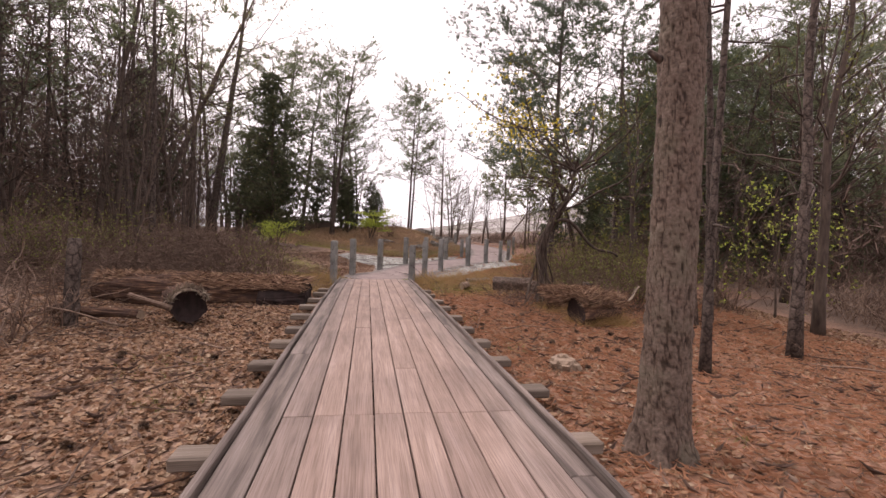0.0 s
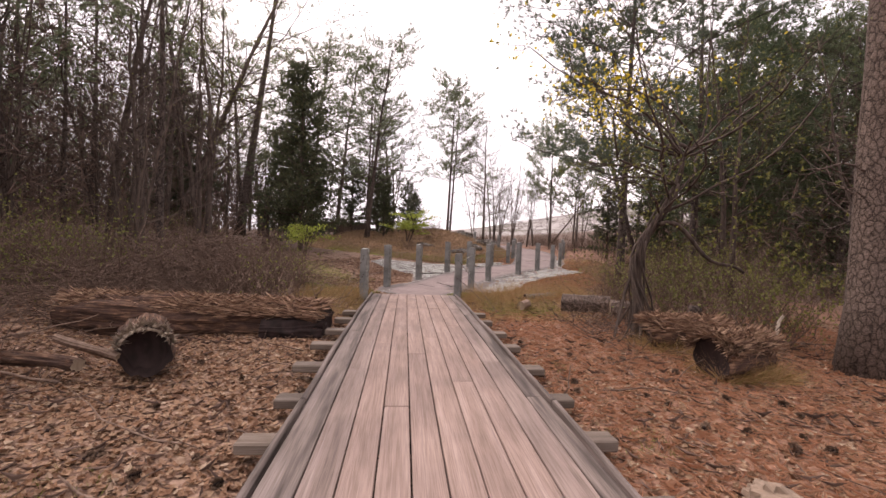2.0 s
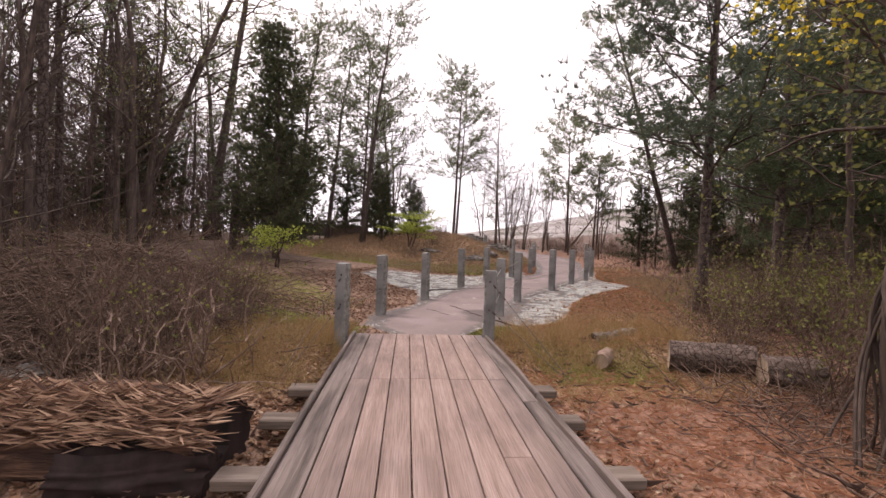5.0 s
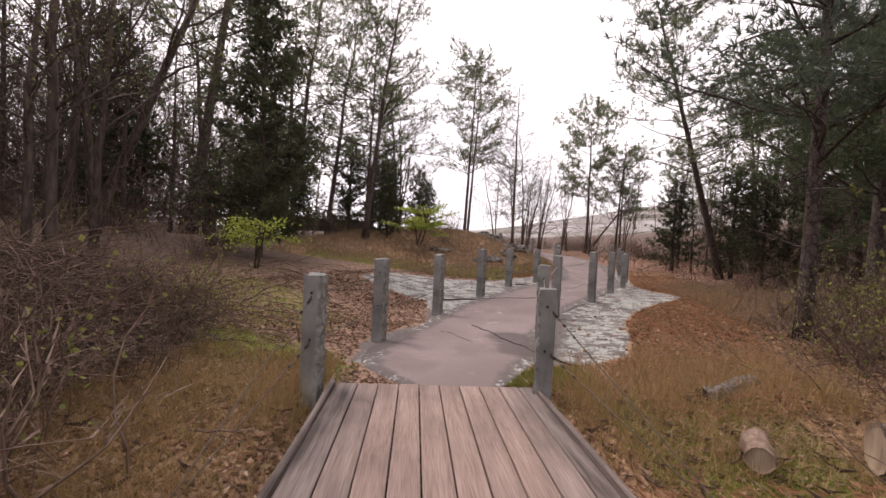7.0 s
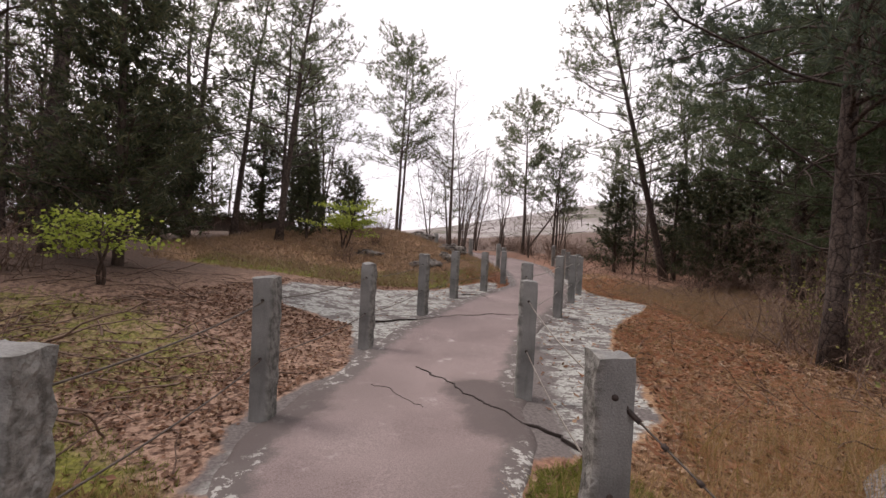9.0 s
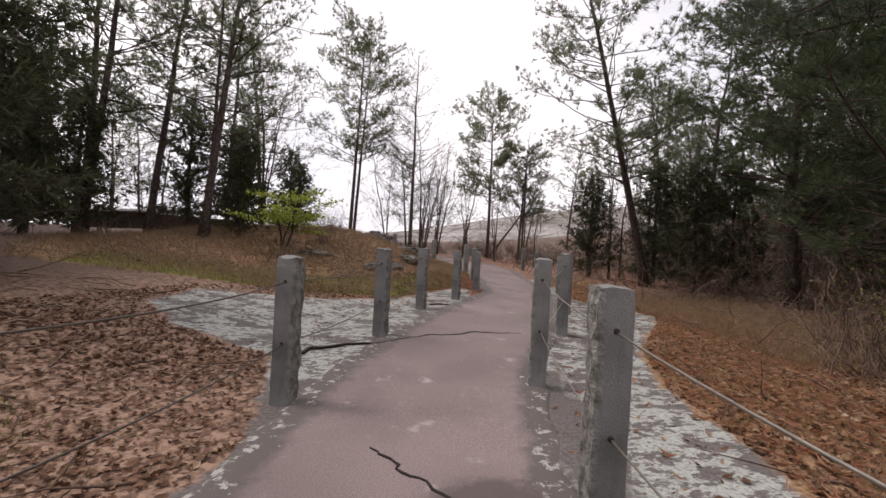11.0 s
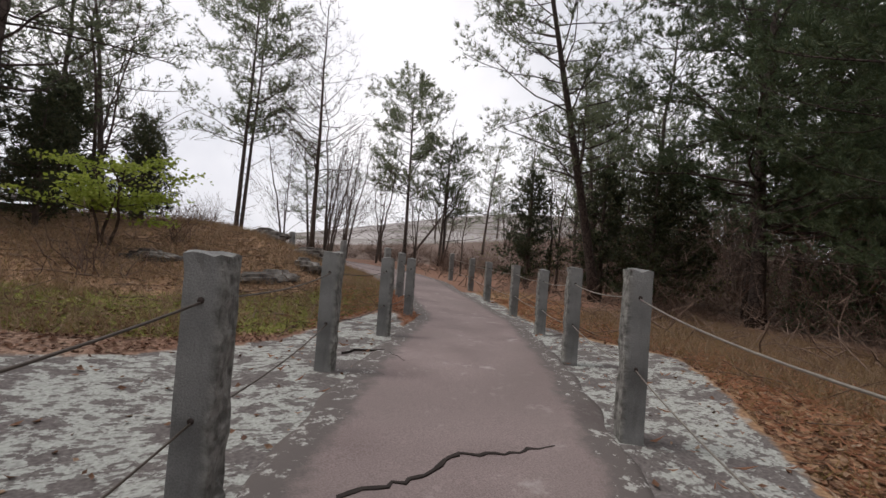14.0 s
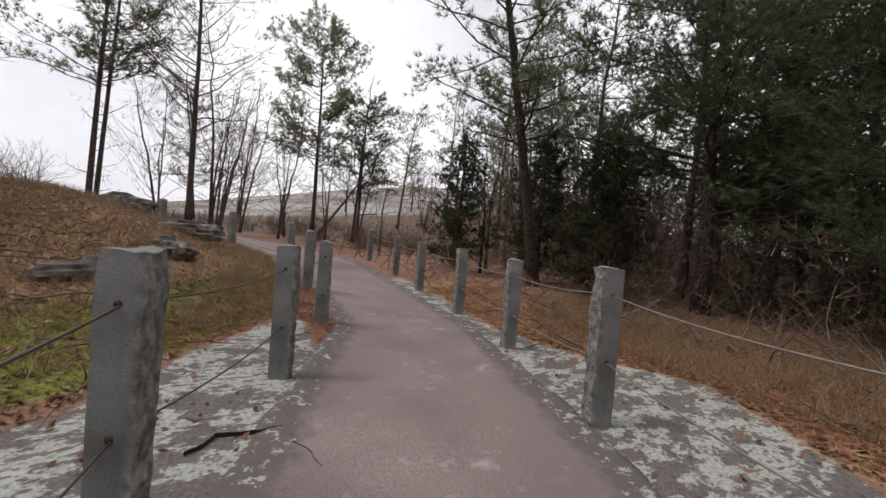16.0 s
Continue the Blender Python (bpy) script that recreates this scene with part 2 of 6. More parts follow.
def ground_material():
    m, nt, b = material("woodland_ground", 0.95)
    n1 = noise_node(nt, 0.7, 6)
    n2 = noise_node(nt, 22, 5)
    n3 = noise_node(nt, 3.2, 8)
    vor = noise_node(nt, 17, 2, None, None, "ShaderNodeTexVoronoi")
    cell = nt.nodes.new("ShaderNodeSeparateColor")
    nt.links.new(vor.outputs["Color"], cell.inputs[0])
    leafc = ramp(nt, cell.outputs[0], [(0, (0.05, 0.03, 0.022)), (0.35, (0.1, 0.06, 0.043)), (0.7, (0.2, 0.12, 0.085)), (1, (0.33, 0.22, 0.16))])
    leafc = mix(nt, 0.8, leafc, ramp(nt, n2.outputs["Fac"], [(0.3, (0.5, 0.46, 0.44)), (0.6, (1, 1, 1))]), "MULTIPLY")
    straw = ramp(nt, n2.outputs["Fac"], [(0.3, (0.13, 0.068, 0.044)), (0.7, (0.31, 0.17, 0.115))])
    def masked(name, lo, hi, warp=0.45):
        s = nt.nodes.new("ShaderNodeMath")
        s.operation = "MULTIPLY_ADD"
        nt.links.new(n3.outputs["Fac"], s.inputs[0])
        s.inputs[1].default_value = warp
        nt.links.new(attr(nt, name), s.inputs[2])
        return ramp(nt, s.outputs[0], [(lo, (0, 0, 0)), (hi, (1, 1, 1))])
    base = mix(nt, masked("straw", 0.5, 0.9), leafc, straw)
    grass = ramp(nt, n2.outputs["Fac"], [(0.3, (0.14, 0.075, 0.045)), (0.5, (0.27, 0.16, 0.09)), (0.7, (0.38, 0.255, 0.15))])
    moss = ramp(nt, n2.outputs["Fac"], [(0.3, (0.065, 0.055, 0.018)), (0.5, (0.14, 0.135, 0.03)), (0.7, (0.24, 0.24, 0.05))])

    wild = ramp(nt, n2.outputs["Fac"], [(0.3, (0.06, 0.04, 0.03)), (0.7, (0.15, 0.1, 0.078))])
    base = mix(nt, masked("wild", 0.5, 1.1), base, wild)
    c = mix(nt, masked("grass", 0.6, 0.85), base, grass)
    c = mix(nt, masked("moss", 0.62, 0.8), c, moss)
    # granite: dark weathered skin under pale lichen
    l1 = noise_node(nt, 2.3, 13, None, (1.0, 1.3, 1.0))
    l1.inputs["Roughness"].default_value = 0.7
    l2 = noise_node(nt, 34, 4)
    dark = ramp(nt, l2.outputs["Fac"], [(0.3, (0.085, 0.075, 0.07)), (0.7, (0.17, 0.15, 0.145))])
    pale = ramp(nt, l2.outputs["Fac"], [(0.3, (0.27, 0.275, 0.255)), (0.7, (0.43, 0.445, 0.41))])
    rock = mix(nt, ramp(nt, l1.outputs["Fac"], [(0.478, (0, 0, 0)), (0.49, (1, 1, 1))]), dark, pale)
    veins = noise_node(nt, 9, 8, None, (1, 1.6, 1))
    rock = mix(nt, ramp(nt, veins.outputs["Fac"], [(0.42, (0.9, 0.9, 0.9)), (0.45, (0, 0, 0))]), rock, dark)
    chips = noise_node(nt, 30, 8)
    rock = mix(nt, ramp(nt, chips.outputs["Fac"], [(0.36, (0.7, 0.7, 0.7)), (0.44, (0, 0, 0))]), rock, dark)
    rock = mix(nt, masked("wet", 0.62, 0.8), rock, dark)
    rm = masked("rock", 0.66, 0.74)
    n5 = noise_node(nt, 0.05, 10, None, (1, 1, 9))
    n5.inputs["Roughness"].default_value = 0.7
    slope = ramp(nt, n5.outputs["Fac"], [(0.4, (0.09, 0.085, 0.06)), (0.48, (0.2, 0.18, 0.17)), (0.62, (0.33, 0.31, 0.3))])
    rock = mix(nt, attr(nt, "slope"), rock, slope)
    c = mix(nt, rm, c, rock)
    nt.links.new(c, b.inputs["Base Color"])
    bump(nt, b, mix(nt, rm, n2.outputs["Color"], l1.outputs["Color"]), 0.8, 0.03)
    return m


def pavement_material():
    m, nt, b = material("worn_pavement", 0.85)
    n1 = noise_node(nt, 1.1, 6)
    n2 = noise_node(nt, 90, 4)
    n3 = noise_node(nt, 3.4, 9)
    n3.inputs["Roughness"].default_value = 0.65
    v = noise_node(nt, 150, 2, None, None, "ShaderNodeTexVoronoi")
    c = ramp(nt, n1.outputs["Fac"], [(0.35, (0.235, 0.185, 0.178)), (0.65, (0.31, 0.25, 0.24))])
    c = mix(nt, 0.75, c, ramp(nt, n2.outputs["Fac"], [(0.35, (0.5, 0.48, 0.48)), (0.65, (1, 1, 1))]), "MULTIPLY")
    c = mix(nt, ramp(nt, n3.outputs["Fac"], [(0.6, (0, 0, 0)), (0.72, (0.7, 0.7, 0.7))]), c, (0.42, 0.38, 0.36))
    n4 = noise_node(nt, 0.55, 7)
    c = mix(nt, ramp(nt, n4.outputs["Fac"], [(0.5, (0, 0, 0)), (0.68, (0.65, 0.65, 0.65))]), c, (0.15, 0.12, 0.112))
    n6 = noise_node(nt, 5, 10)
    n6.inputs["Roughness"].default_value = 0.72
    rim = nt.nodes.new("ShaderNodeMath")
    rim.operation = "MULTIPLY_ADD"
    rim.inputs[1].default_value = 1.0
    nt.links.new(n6.outputs["Fac"], rim.inputs[2])
    nt.links.new(attr(nt, "edge"), rim.inputs[0])
    c = mix(nt, ramp(nt, rim.outputs[0], [(0.72, (0, 0, 0)), (1.15, (0.9, 0.9, 0.9))]), c, (0.11, 0.096, 0.09))
    n7 = noise_node(nt, 8, 10)
    n7.inputs["Roughness"].default_value = 0.75
    spots = ramp(nt, n7.outputs["Fac"], [(0.56, (0, 0, 0)), (0.575, (0.85, 0.85, 0.85))])
    spots = mix(nt, ramp(nt, rim.outputs[0], [(0.98, (0, 0, 0)), (1.12, (1, 1, 1))]), (0, 0, 0), spots)
    c = mix(nt, spots, c, (0.43, 0.43, 0.4))
    damp = nt.nodes.new("ShaderNodeMath")
    damp.operation = "MULTIPLY_ADD"
    damp.inputs[1].default_value = 0.7
    nt.links.new(n6.outputs["Fac"], damp.inputs[0])
    nt.links.new(attr(nt, "damp"), damp.inputs[2])
    c = mix(nt, ramp(nt, damp.outputs[0], [(0.58, (0, 0, 0)), (0.86, (0.88, 0.88, 0.88))]), c, (0.1, 0.082, 0.078))
    nt.links.new(c, b.inputs["Base Color"])
    bump(nt, b, mix(nt, 0.5, v.outputs["Distance"], n2.outputs["Color"]), 0.5, 0.006)
    return m


def granite_material():
    m, nt, b = material("sawn_granite", 0.8)
    n1 = noise_node(nt, 3.0, 5)
    n2 = noise_node(nt, 120, 3)
    n3 = noise_node(nt, 9.0, 6, None, (1, 1, 0.1))
    c = ramp(nt, n1.outputs["Fac"], [(0.3, (0.155, 0.155, 0.15)), (0.7, (0.3, 0.3, 0.29))])
    c = mix(nt, 0.6, c, ramp(nt, n2.outputs["Fac"], [(0.35, (0.6, 0.6, 0.6)), (0.65, (1, 1, 1))]), "MULTIPLY")
    c = mix(nt, ramp(nt, n3.outputs["Fac"], [(0.55, (0, 0, 0)), (0.72, (0.55, 0.55, 0.55))]), c, (0.09, 0.086, 0.08))
    t = ramp(nt, rnd(nt), [(0, (0.82, 0.82, 0.82)), (1, (1, 1, 1))])
    n4 = noise_node(nt, 18, 7)
    mott = ramp(nt, n4.outputs["Fac"], [(0.36, (0.09, 0.087, 0.075)), (0.62, (0.31, 0.305, 0.28))])
    both = nt.nodes.new("ShaderNodeMath")
    both.operation = "MULTIPLY"
    both.inputs[1].default_value = 0.75
    nt.links.new(attr(nt, "split"), both.inputs[0])
    c = mix(nt, both.outputs[0], c, mott)
    nt.links.new(mix(nt, 1.0, c, t, "MULTIPLY"), b.inputs["Base Color"])
    n5 = noise_node(nt, 26, 5)
    chips = mix(nt, attr(nt, "split"), (0.5, 0.5, 0.5), n5.outputs["Color"])
    bump(nt, b, mix(nt, 0.12, chips, n2.outputs["Color"]), 0.9, 0.05)
    return m


def rock_material():
    m, nt, b = material("weathered_rock", 0.9)
    n1 = noise_node(nt, 4.0, 8)
    n2 = noise_node(nt, 30, 4)
    c = ramp(nt, n1.outputs["Fac"], [(0.38, (0.06, 0.05, 0.045)), (0.52, (0.16, 0.145, 0.13)), (0.7, (0.32, 0.3, 0.27))])
    c = mix(nt, 0.6, c, ramp(nt, n2.outputs["Fac"], [(0.35, (0.6, 0.58, 0.56)), (0.65, (1, 1, 1))]), "MULTIPLY")
    nt.links.new(c, b.inputs["Base Color"])
    bump(nt, b, n1.outputs["Fac"], 0.8, 0.04)
    return m


def dome_material():
    m, nt, b = material("bare_granite_slope", 0.9)
    n1 = noise_node(nt, 0.12, 8, None, (1, 1, 4))
    n2 = noise_node(nt, 0.5, 6)
    c = ramp(nt, n1.outputs["Fac"], [(0.35, (0.14, 0.135, 0.125)), (0.5, (0.28, 0.26, 0.25)), (0.7, (0.4, 0.38, 0.37))])
    c = mix(nt, ramp(nt, n2.outputs["Fac"], [(0.52, (0, 0, 0)), (0.62, (1, 1, 1))]), c, (0.1, 0.1, 0.06))
    nt.links.new(c, b.inputs["Base Color"])
    return m


def plain_mat(name, colour, rough=0.6, metal=0.0):
    m, nt, b = material(name, rough)
    n = noise_node(nt, 25, 4)
    c = ramp(nt, n.outputs["Fac"], [(0.3, tuple(0.7 * k for k in colour)), (0.7, colour)])
    nt.links.new(c, b.inputs["Base Color"])
    b.inputs["Metallic"].default_value = metal
    return m


GROUND, PAVE, GRANITE, ROCK, DOME = ground_material(), pavement_material(), granite_material(), rock_material(), dome_material()
CABLE = plain_mat("galvanised_cable", (0.32, 0.29, 0.25), 0.45, 0.6)
PALEROCK = plain_mat("buff_stone", (0.27, 0.2, 0.15), 0.9)
OLDCABLE = plain_mat("tarnished_cable", (0.12, 0.1, 0.085), 0.6, 0.4)
# dark iron tone, also used to paint the dark of cable holes
RUST_AND_OPENINGS = plain_mat("rusted_iron_and_dark_openings", (0.06, 0.045, 0.04), 0.7, 0.3)
CRACK = plain_mat("dark_crack_fill", (0.03, 0.023, 0.02), 0.95)
ROOF = plain_mat("pale_metal_roof", (0.6, 0.6, 0.6), 0.5)
WALLM = plain_mat("dark_stained_siding", (0.08, 0.06, 0.05), 0.8)
GREYBARK = bark_mat("lichened_grey_bark", (0.12, 0.11, 0.1), (0.36, 0.34, 0.32), 16)
CUTWOOD = bark_mat("sawn_log_end", (0.2, 0.14, 0.1), (0.42, 0.33, 0.24), 12, False)


# ---- mesh helpers ----
class Geo:
    """Collects vertices and faces as arrays."""

    def __init__(self):
        self.v, self.loops, self.sizes, self.n = [], [], [], 0

    def add(self, verts, faces):
        verts, faces = np.asarray(verts, float).reshape(-1, 3), np.asarray(faces, int)
        self.v.append(verts)
        self.loops.append(faces.ravel() + self.n)
        self.sizes.append(np.full(len(faces), faces.shape[1]))
        self.n += len(verts)

    def tube(self, pts, radii, sides=6, cap=True):
        pts, radii = np.asarray(pts, float), np.asarray(radii, float)
        k = len(pts)
        tan = np.gradient(pts, axis=0)
        tan /= np.linalg.norm(tan, axis=1)[:, None] + 1e-9
        ref = np.array([0.31, 0.95, 0.05]) if abs(tan[0][2]) > 0.6 else np.array([0.0, 0.1, 1.0])
        a = np.cross(tan, ref)
        a /= np.linalg.norm(a, axis=1)[:, None] + 1e-9
        b = np.cross(tan, a)
        th = np.arange(sides) / sides * 2 * np.pi
        ring = a[:, None, :] * np.cos(th)[None, :, None] + b[:, None, :] * np.sin(th)[None, :, None]
        r = radii if radii.ndim == 2 else radii[:, None] * np.ones((1, sides))
        v = (pts[:, None, :] + ring * r[:, :, None]).reshape(-1, 3)
        i = (np.arange(k - 1) * sides)[:, None] + np.arange(sides)[None, :]
        j = (np.arange(k - 1) * sides)[:, None] + (np.arange(sides)[None, :] + 1) % sides
        self.add(v, np.stack([i, j, j + sides, i + sides], -1).reshape(-1, 4)[:, ::-1])
        if cap:
            base = self.n - k * sides
            for start, flip in ((0, False), ((k - 1) * sides, True)):
                idx = base + start + np.arange(sides)
                self.loops.append(idx[::-1] if flip else idx)
                self.sizes.append(np.array([sides]))

    def mesh(self, name, mat, smooth=True):
        me = bpy.data.meshes.new(name)
        v, lp, sz = np.concatenate(self.v), np.concatenate(self.loops), np.concatenate(self.sizes)
        me.vertices.add(len(v))
        me.vertices.foreach_set("co", v.ravel())
        me.loops.add(len(lp))
        me.loops.foreach_set("vertex_index", lp.astype(np.int32))
        me.polygons.add(len(sz))
        me.polygons.foreach_set("loop_start", (np.cumsum(sz) - sz).astype(np.int32))
        me.polygons.foreach_set("use_smooth", np.full(len(sz), smooth))
        me.update(calc_edges=True)
        me.validate()
        me.materials.append(mat)
        return me


def part(name, geo, mat, parent=None, label="", smooth=True):
    me = geo.mesh(name, mat, smooth) if isinstance(geo, Geo) else geo
    ob = new(name, me)
    if not isinstance(geo, Geo):
        if not me.materials:
            me.materials.append(mat)
    ob.parent = parent
    if label:
        tagged(ob, label)
    return ob


def bm_mesh(name, bm):
    me = bpy.data.meshes.new(name)
    bm.to_mesh(me)
    bm.free()
    return me


def box_bm(sx, sy, sz, bev=0.0, centre=(0, 0, 0)):
    bm = bmesh.new()
    bmesh.ops.create_cube(bm, size=1)
    for v in bm.verts:
        v.co = Vector((v.co.x * sx + centre[0], v.co.y * sy + centre[1], v.co.z * sz + centre[2]))
    if bev:
        bmesh.ops.bevel(bm, geom=bm.edges[:], offset=bev, segments=1, affect="EDGES")
    return bm


def thing(name, x, y, z, label, category, group=""):
    ob = new(name)
    ob.location = (x, y, z)
    return tagged(ob, label, category, group)


# ---- the lie of the land ----
PAVE_L = np.array([(-0.05, 14.17), (-0.35, 14.4), (-0.62, 14.85), (-0.77, 15.45), (-0.5, 16.4), (0.1, 17.5), (0.5, 18.8), (1.1, 20.0), (1.9, 21.2), (3.15, 23.2), (4.4, 25.0), (5.9, 26.9), (6.6, 29.0), (7.2, 31.5), (7.6, 34.0), (7.0, 37.0), (5.0, 40.0), (1.0, 43.0)])
PAVE_R = np.array([(0.95, 14.17), (1.12, 14.4), (1.35, 14.8), (1.7, 15.35), (2.0, 16.3), (2.4, 17.4), (3.0, 18.6), (3.7, 19.8), (4.6, 20.9), (5.95, 22.8), (7.1, 24.6), (8.3, 26.6), (9.1, 29.0), (10.1, 31.8), (11.2, 34.6), (11.4, 38.0), (9.0, 42.0), (4.0, 46.0)])
YS = [-60, 0, 5, 12.5, 14, 16.5, 19, 21, 23.3, 25.2, 27.4, 29.6, 32.4, 36, 42, 60, 90, 3000]
ZS = [-0.1, -0.1, -0.09, -0.05, 0.05, 0.02, 0.03, 0.14, 0.19, 0.15, 0.17, 0.29, 0.38, 0.6, 1.0, 1.2, 0.5, 0.0]


def waves(x, y, s, seed):
    r = np.random.RandomState(seed)
    z = 0
    for k in range(5):
        a, ph = r.uniform(0, 6.28), r.uniform(0, 6.28)
        f = s * r.uniform(0.6, 1.7)
        z = z + np.sin((x * np.cos(a) + y * np.sin(a)) * f + ph)
    return z / 5


def centre_x(y):
    mid = (PAVE_L + PAVE_R) / 2
    return np.interp(y, [0, *mid[:14, 1]], [0.2, *mid[:14, 0]])


def land(x, y):
    x, y = np.asarray(x, float), np.asarray(y, float)
    z = np.interp(y, YS, ZS)
    side = centre_x(y) - x
    start = np.interp(y, [0, 8, 12, 20, 30], [4.5, 5.5, 4.0, 3.0, 3.0])
    z = z + np.clip(side - start, 0, 13) * 0.115 * np.interp(y, [-20, 20, 26, 34], [1, 1, 0.75, 0.35])
    z = z - np.clip(-side - 4, 0, 20) * 0.01
    sx = np.where(x > 2.5, 2.7, 5.0)
    z = z + 1.38 * np.exp(-0.5 * (((x - 2.5) / sx) ** 2 + ((y - 36) / 4.5) ** 2))
    z = z + np.clip(19 * np.exp(-0.5 * (((x - 105) / 55) ** 2 + ((y - 130) / 50) ** 2)) - 1.6, 0, 30)
    z = np.where((x > -1.1) & (x < 1.5) & (y < 13.95), np.minimum(z, -0.1), z)
    off = np.clip((np.abs(side) - 1.6) / 2.0, 0, 1)
    z = z + off * (0.05 * waves(x, y, 1.3, 1) + 0.14 * waves(x, y, 0.3, 2) * np.clip(np.abs(side) / 8, 0, 1))
    return z


def at_land(x, y):
    return float(land(x, y))


def poly_depth(x, y, poly):
    """Signed distance to a polygon's outline, positive inside."""
    p = np.array(poly, float)
    q = np.roll(p, -1, 0)
    d = np.full(np.shape(x), 1e9)
    inside = np.zeros(np.shape(x), bool)
    for (ax, ay), (bx, by) in zip(p, q):
        ex, ey = bx - ax, by - ay
        t = np.clip(((x - ax) * ex + (y - ay) * ey) / (ex * ex + ey * ey), 0, 1)
        d = np.minimum(d, np.hypot(x - ax - t * ex, y - ay - t * ey))
        cond = ((ay > y) != (by > y)) & (x < (bx - ax) * (y - ay) / (by - ay + 1e-12) + ax)
        inside ^= cond
    return np.where(inside, d, -d)


ROCK_L = [(-0.9, 15.0), (-0.75, 16.6), (0.2, 18.0), (0.3, 20.3), (-0.9, 21.2), (-1.6, 22.4), (-1.1, 23.9), (1.2, 24.1), (2.6, 24.9), (3.8, 26.2), (5.3, 27.4), (5.7, 27.2), (4.0, 23.0), (2.0, 19.0), (1.0, 15.0)]
ROCK_R = [(1.0, 15.1), (2.6, 15.3), (3.3, 15.8), (3.8, 16.8), (4.6, 18.6), (5.6, 20.1), (7.7, 22.0), (8.5, 22.9), (8.3, 24.4), (8.5, 26.0), (9.6, 28.6), (10.7, 31.8), (8.5, 31.8), (5, 24), (2, 18)]
GRASS = [[(-3.6, 11.4), (-0.95, 11.9), (-0.9, 15.0), (-2.8, 15.6)], [(1.3, 11.2), (5.5, 11.5), (7, 16), (8, 20), (12, 26), (13, 32), (10, 32), (8, 26), (4, 19), (1.2, 14.2)], [(-5, 25.5), (1.2, 24.6), (5, 27.3), (7, 31), (7.5, 37), (3, 44), (-3, 42), (-6, 30)]]
MOSS = [[(-5.0, 17.5), (-1.2, 16.6), (-1.0, 18.6), (-3.0, 20.5), (-5.5, 20.5)], [(-2.5, 17.0), (-0.6, 15.0), (-0.9, 13.5), (-2.2, 14.0), (-4, 17)], [(-4, 25.6), (1.2, 24.6), (3, 25.3), (5.2, 27.5), (6.4, 30), (6.0, 31), (3.6, 28), (1.0, 27.0), (-4, 28)], [(1.0, 14.3), (2.2, 14.2), (2.2, 15.2), (1.5, 15.0)], [(1.8, 12.0), (3.4, 12.0), (3.8, 14), (1.8, 14)]]


def soft(d, w):
    return np.clip(0.5 + d / (2 * w), 0, 1)


def spaced(lo, hi, n0, n1, fine, far):
    a = np.arange(n0, n1 + 1e-6, fine)
    out, step = [n1], fine
    while out[-1] < far:
        step *= 1.12
        out.append(out[-1] + step)
    back, step = [n0], fine
    while back[-1] > lo:
        step *= 1.12
        back.append(back[-1] - step)
    return np.array(sorted(set(back[1:])) + list(a) + out[1:])


def build_ground():
    xs = spaced(-900, 0, -7, 14, 0.16, 900)
    ys = spaced(-500, 0, 0, 34, 0.16, 1500)
    X, Y = np.meshgrid(xs, ys)
    Z = land(X, Y)
    rockm = np.maximum(soft(poly_depth(X, Y, ROCK_L), 0.35), soft(poly_depth(X, Y, ROCK_R), 0.35))
    far = soft(Y - 75, 10) * soft(X - 5, 10)
    rockm = np.maximum(rockm, far)
    Z = Z + 0.02 * rockm * waves(X, Y, 4.0, 5) * (far < 0.5)
    g = Geo()
    ny, nx = X.shape
    i = (np.arange(ny - 1) * nx)[:, None] + np.arange(nx - 1)[None, :]
    g.add(np.stack([X, Y, Z], -1), np.stack([i, i + 1, i + 1 + nx, i + nx], -1).reshape(-1, 4))
    me = g.mesh("ground", GROUND)
    grass = np.max([soft(poly_depth(X, Y, p), 0.6) for p in GRASS], axis=0)
    moss = np.max([soft(poly_depth(X, Y, p), 0.4) * (0.8 if k == 0 else 1.3 if k == 2 else 1.08) for k, p in enumerate(MOSS)], axis=0)
    side = np.abs(centre_x(Y) - X)
    wet = soft(0.35 - np.abs(side - 1.35), 0.3) * (Y > 14.5) * (Y < 19.5)
    wild = np.clip(np.maximum((np.abs(centre_x(Y) - X) - np.where(X > centre_x(Y), np.where(Y < 12, 6.5, 9), 5.5)) / 5, (Y - 44) / 6), 0, 1)
    for name, val in (("rock", rockm * 0.75), ("grass", grass * 0.7), ("moss", moss * 0.62), ("wet", wet * 0.7), ("wild", wild), ("slope", far), ("straw", soft(X - 1.0, 0.8) * 0.7)):
        me.attributes.new(name, "FLOAT", "POINT").data.foreach_set("value", val.ravel().astype(np.float32))
    return tagged(new("ground", me), "leaf-littered woodland floor with bare granite and dry grass", "ground", kind="structure")


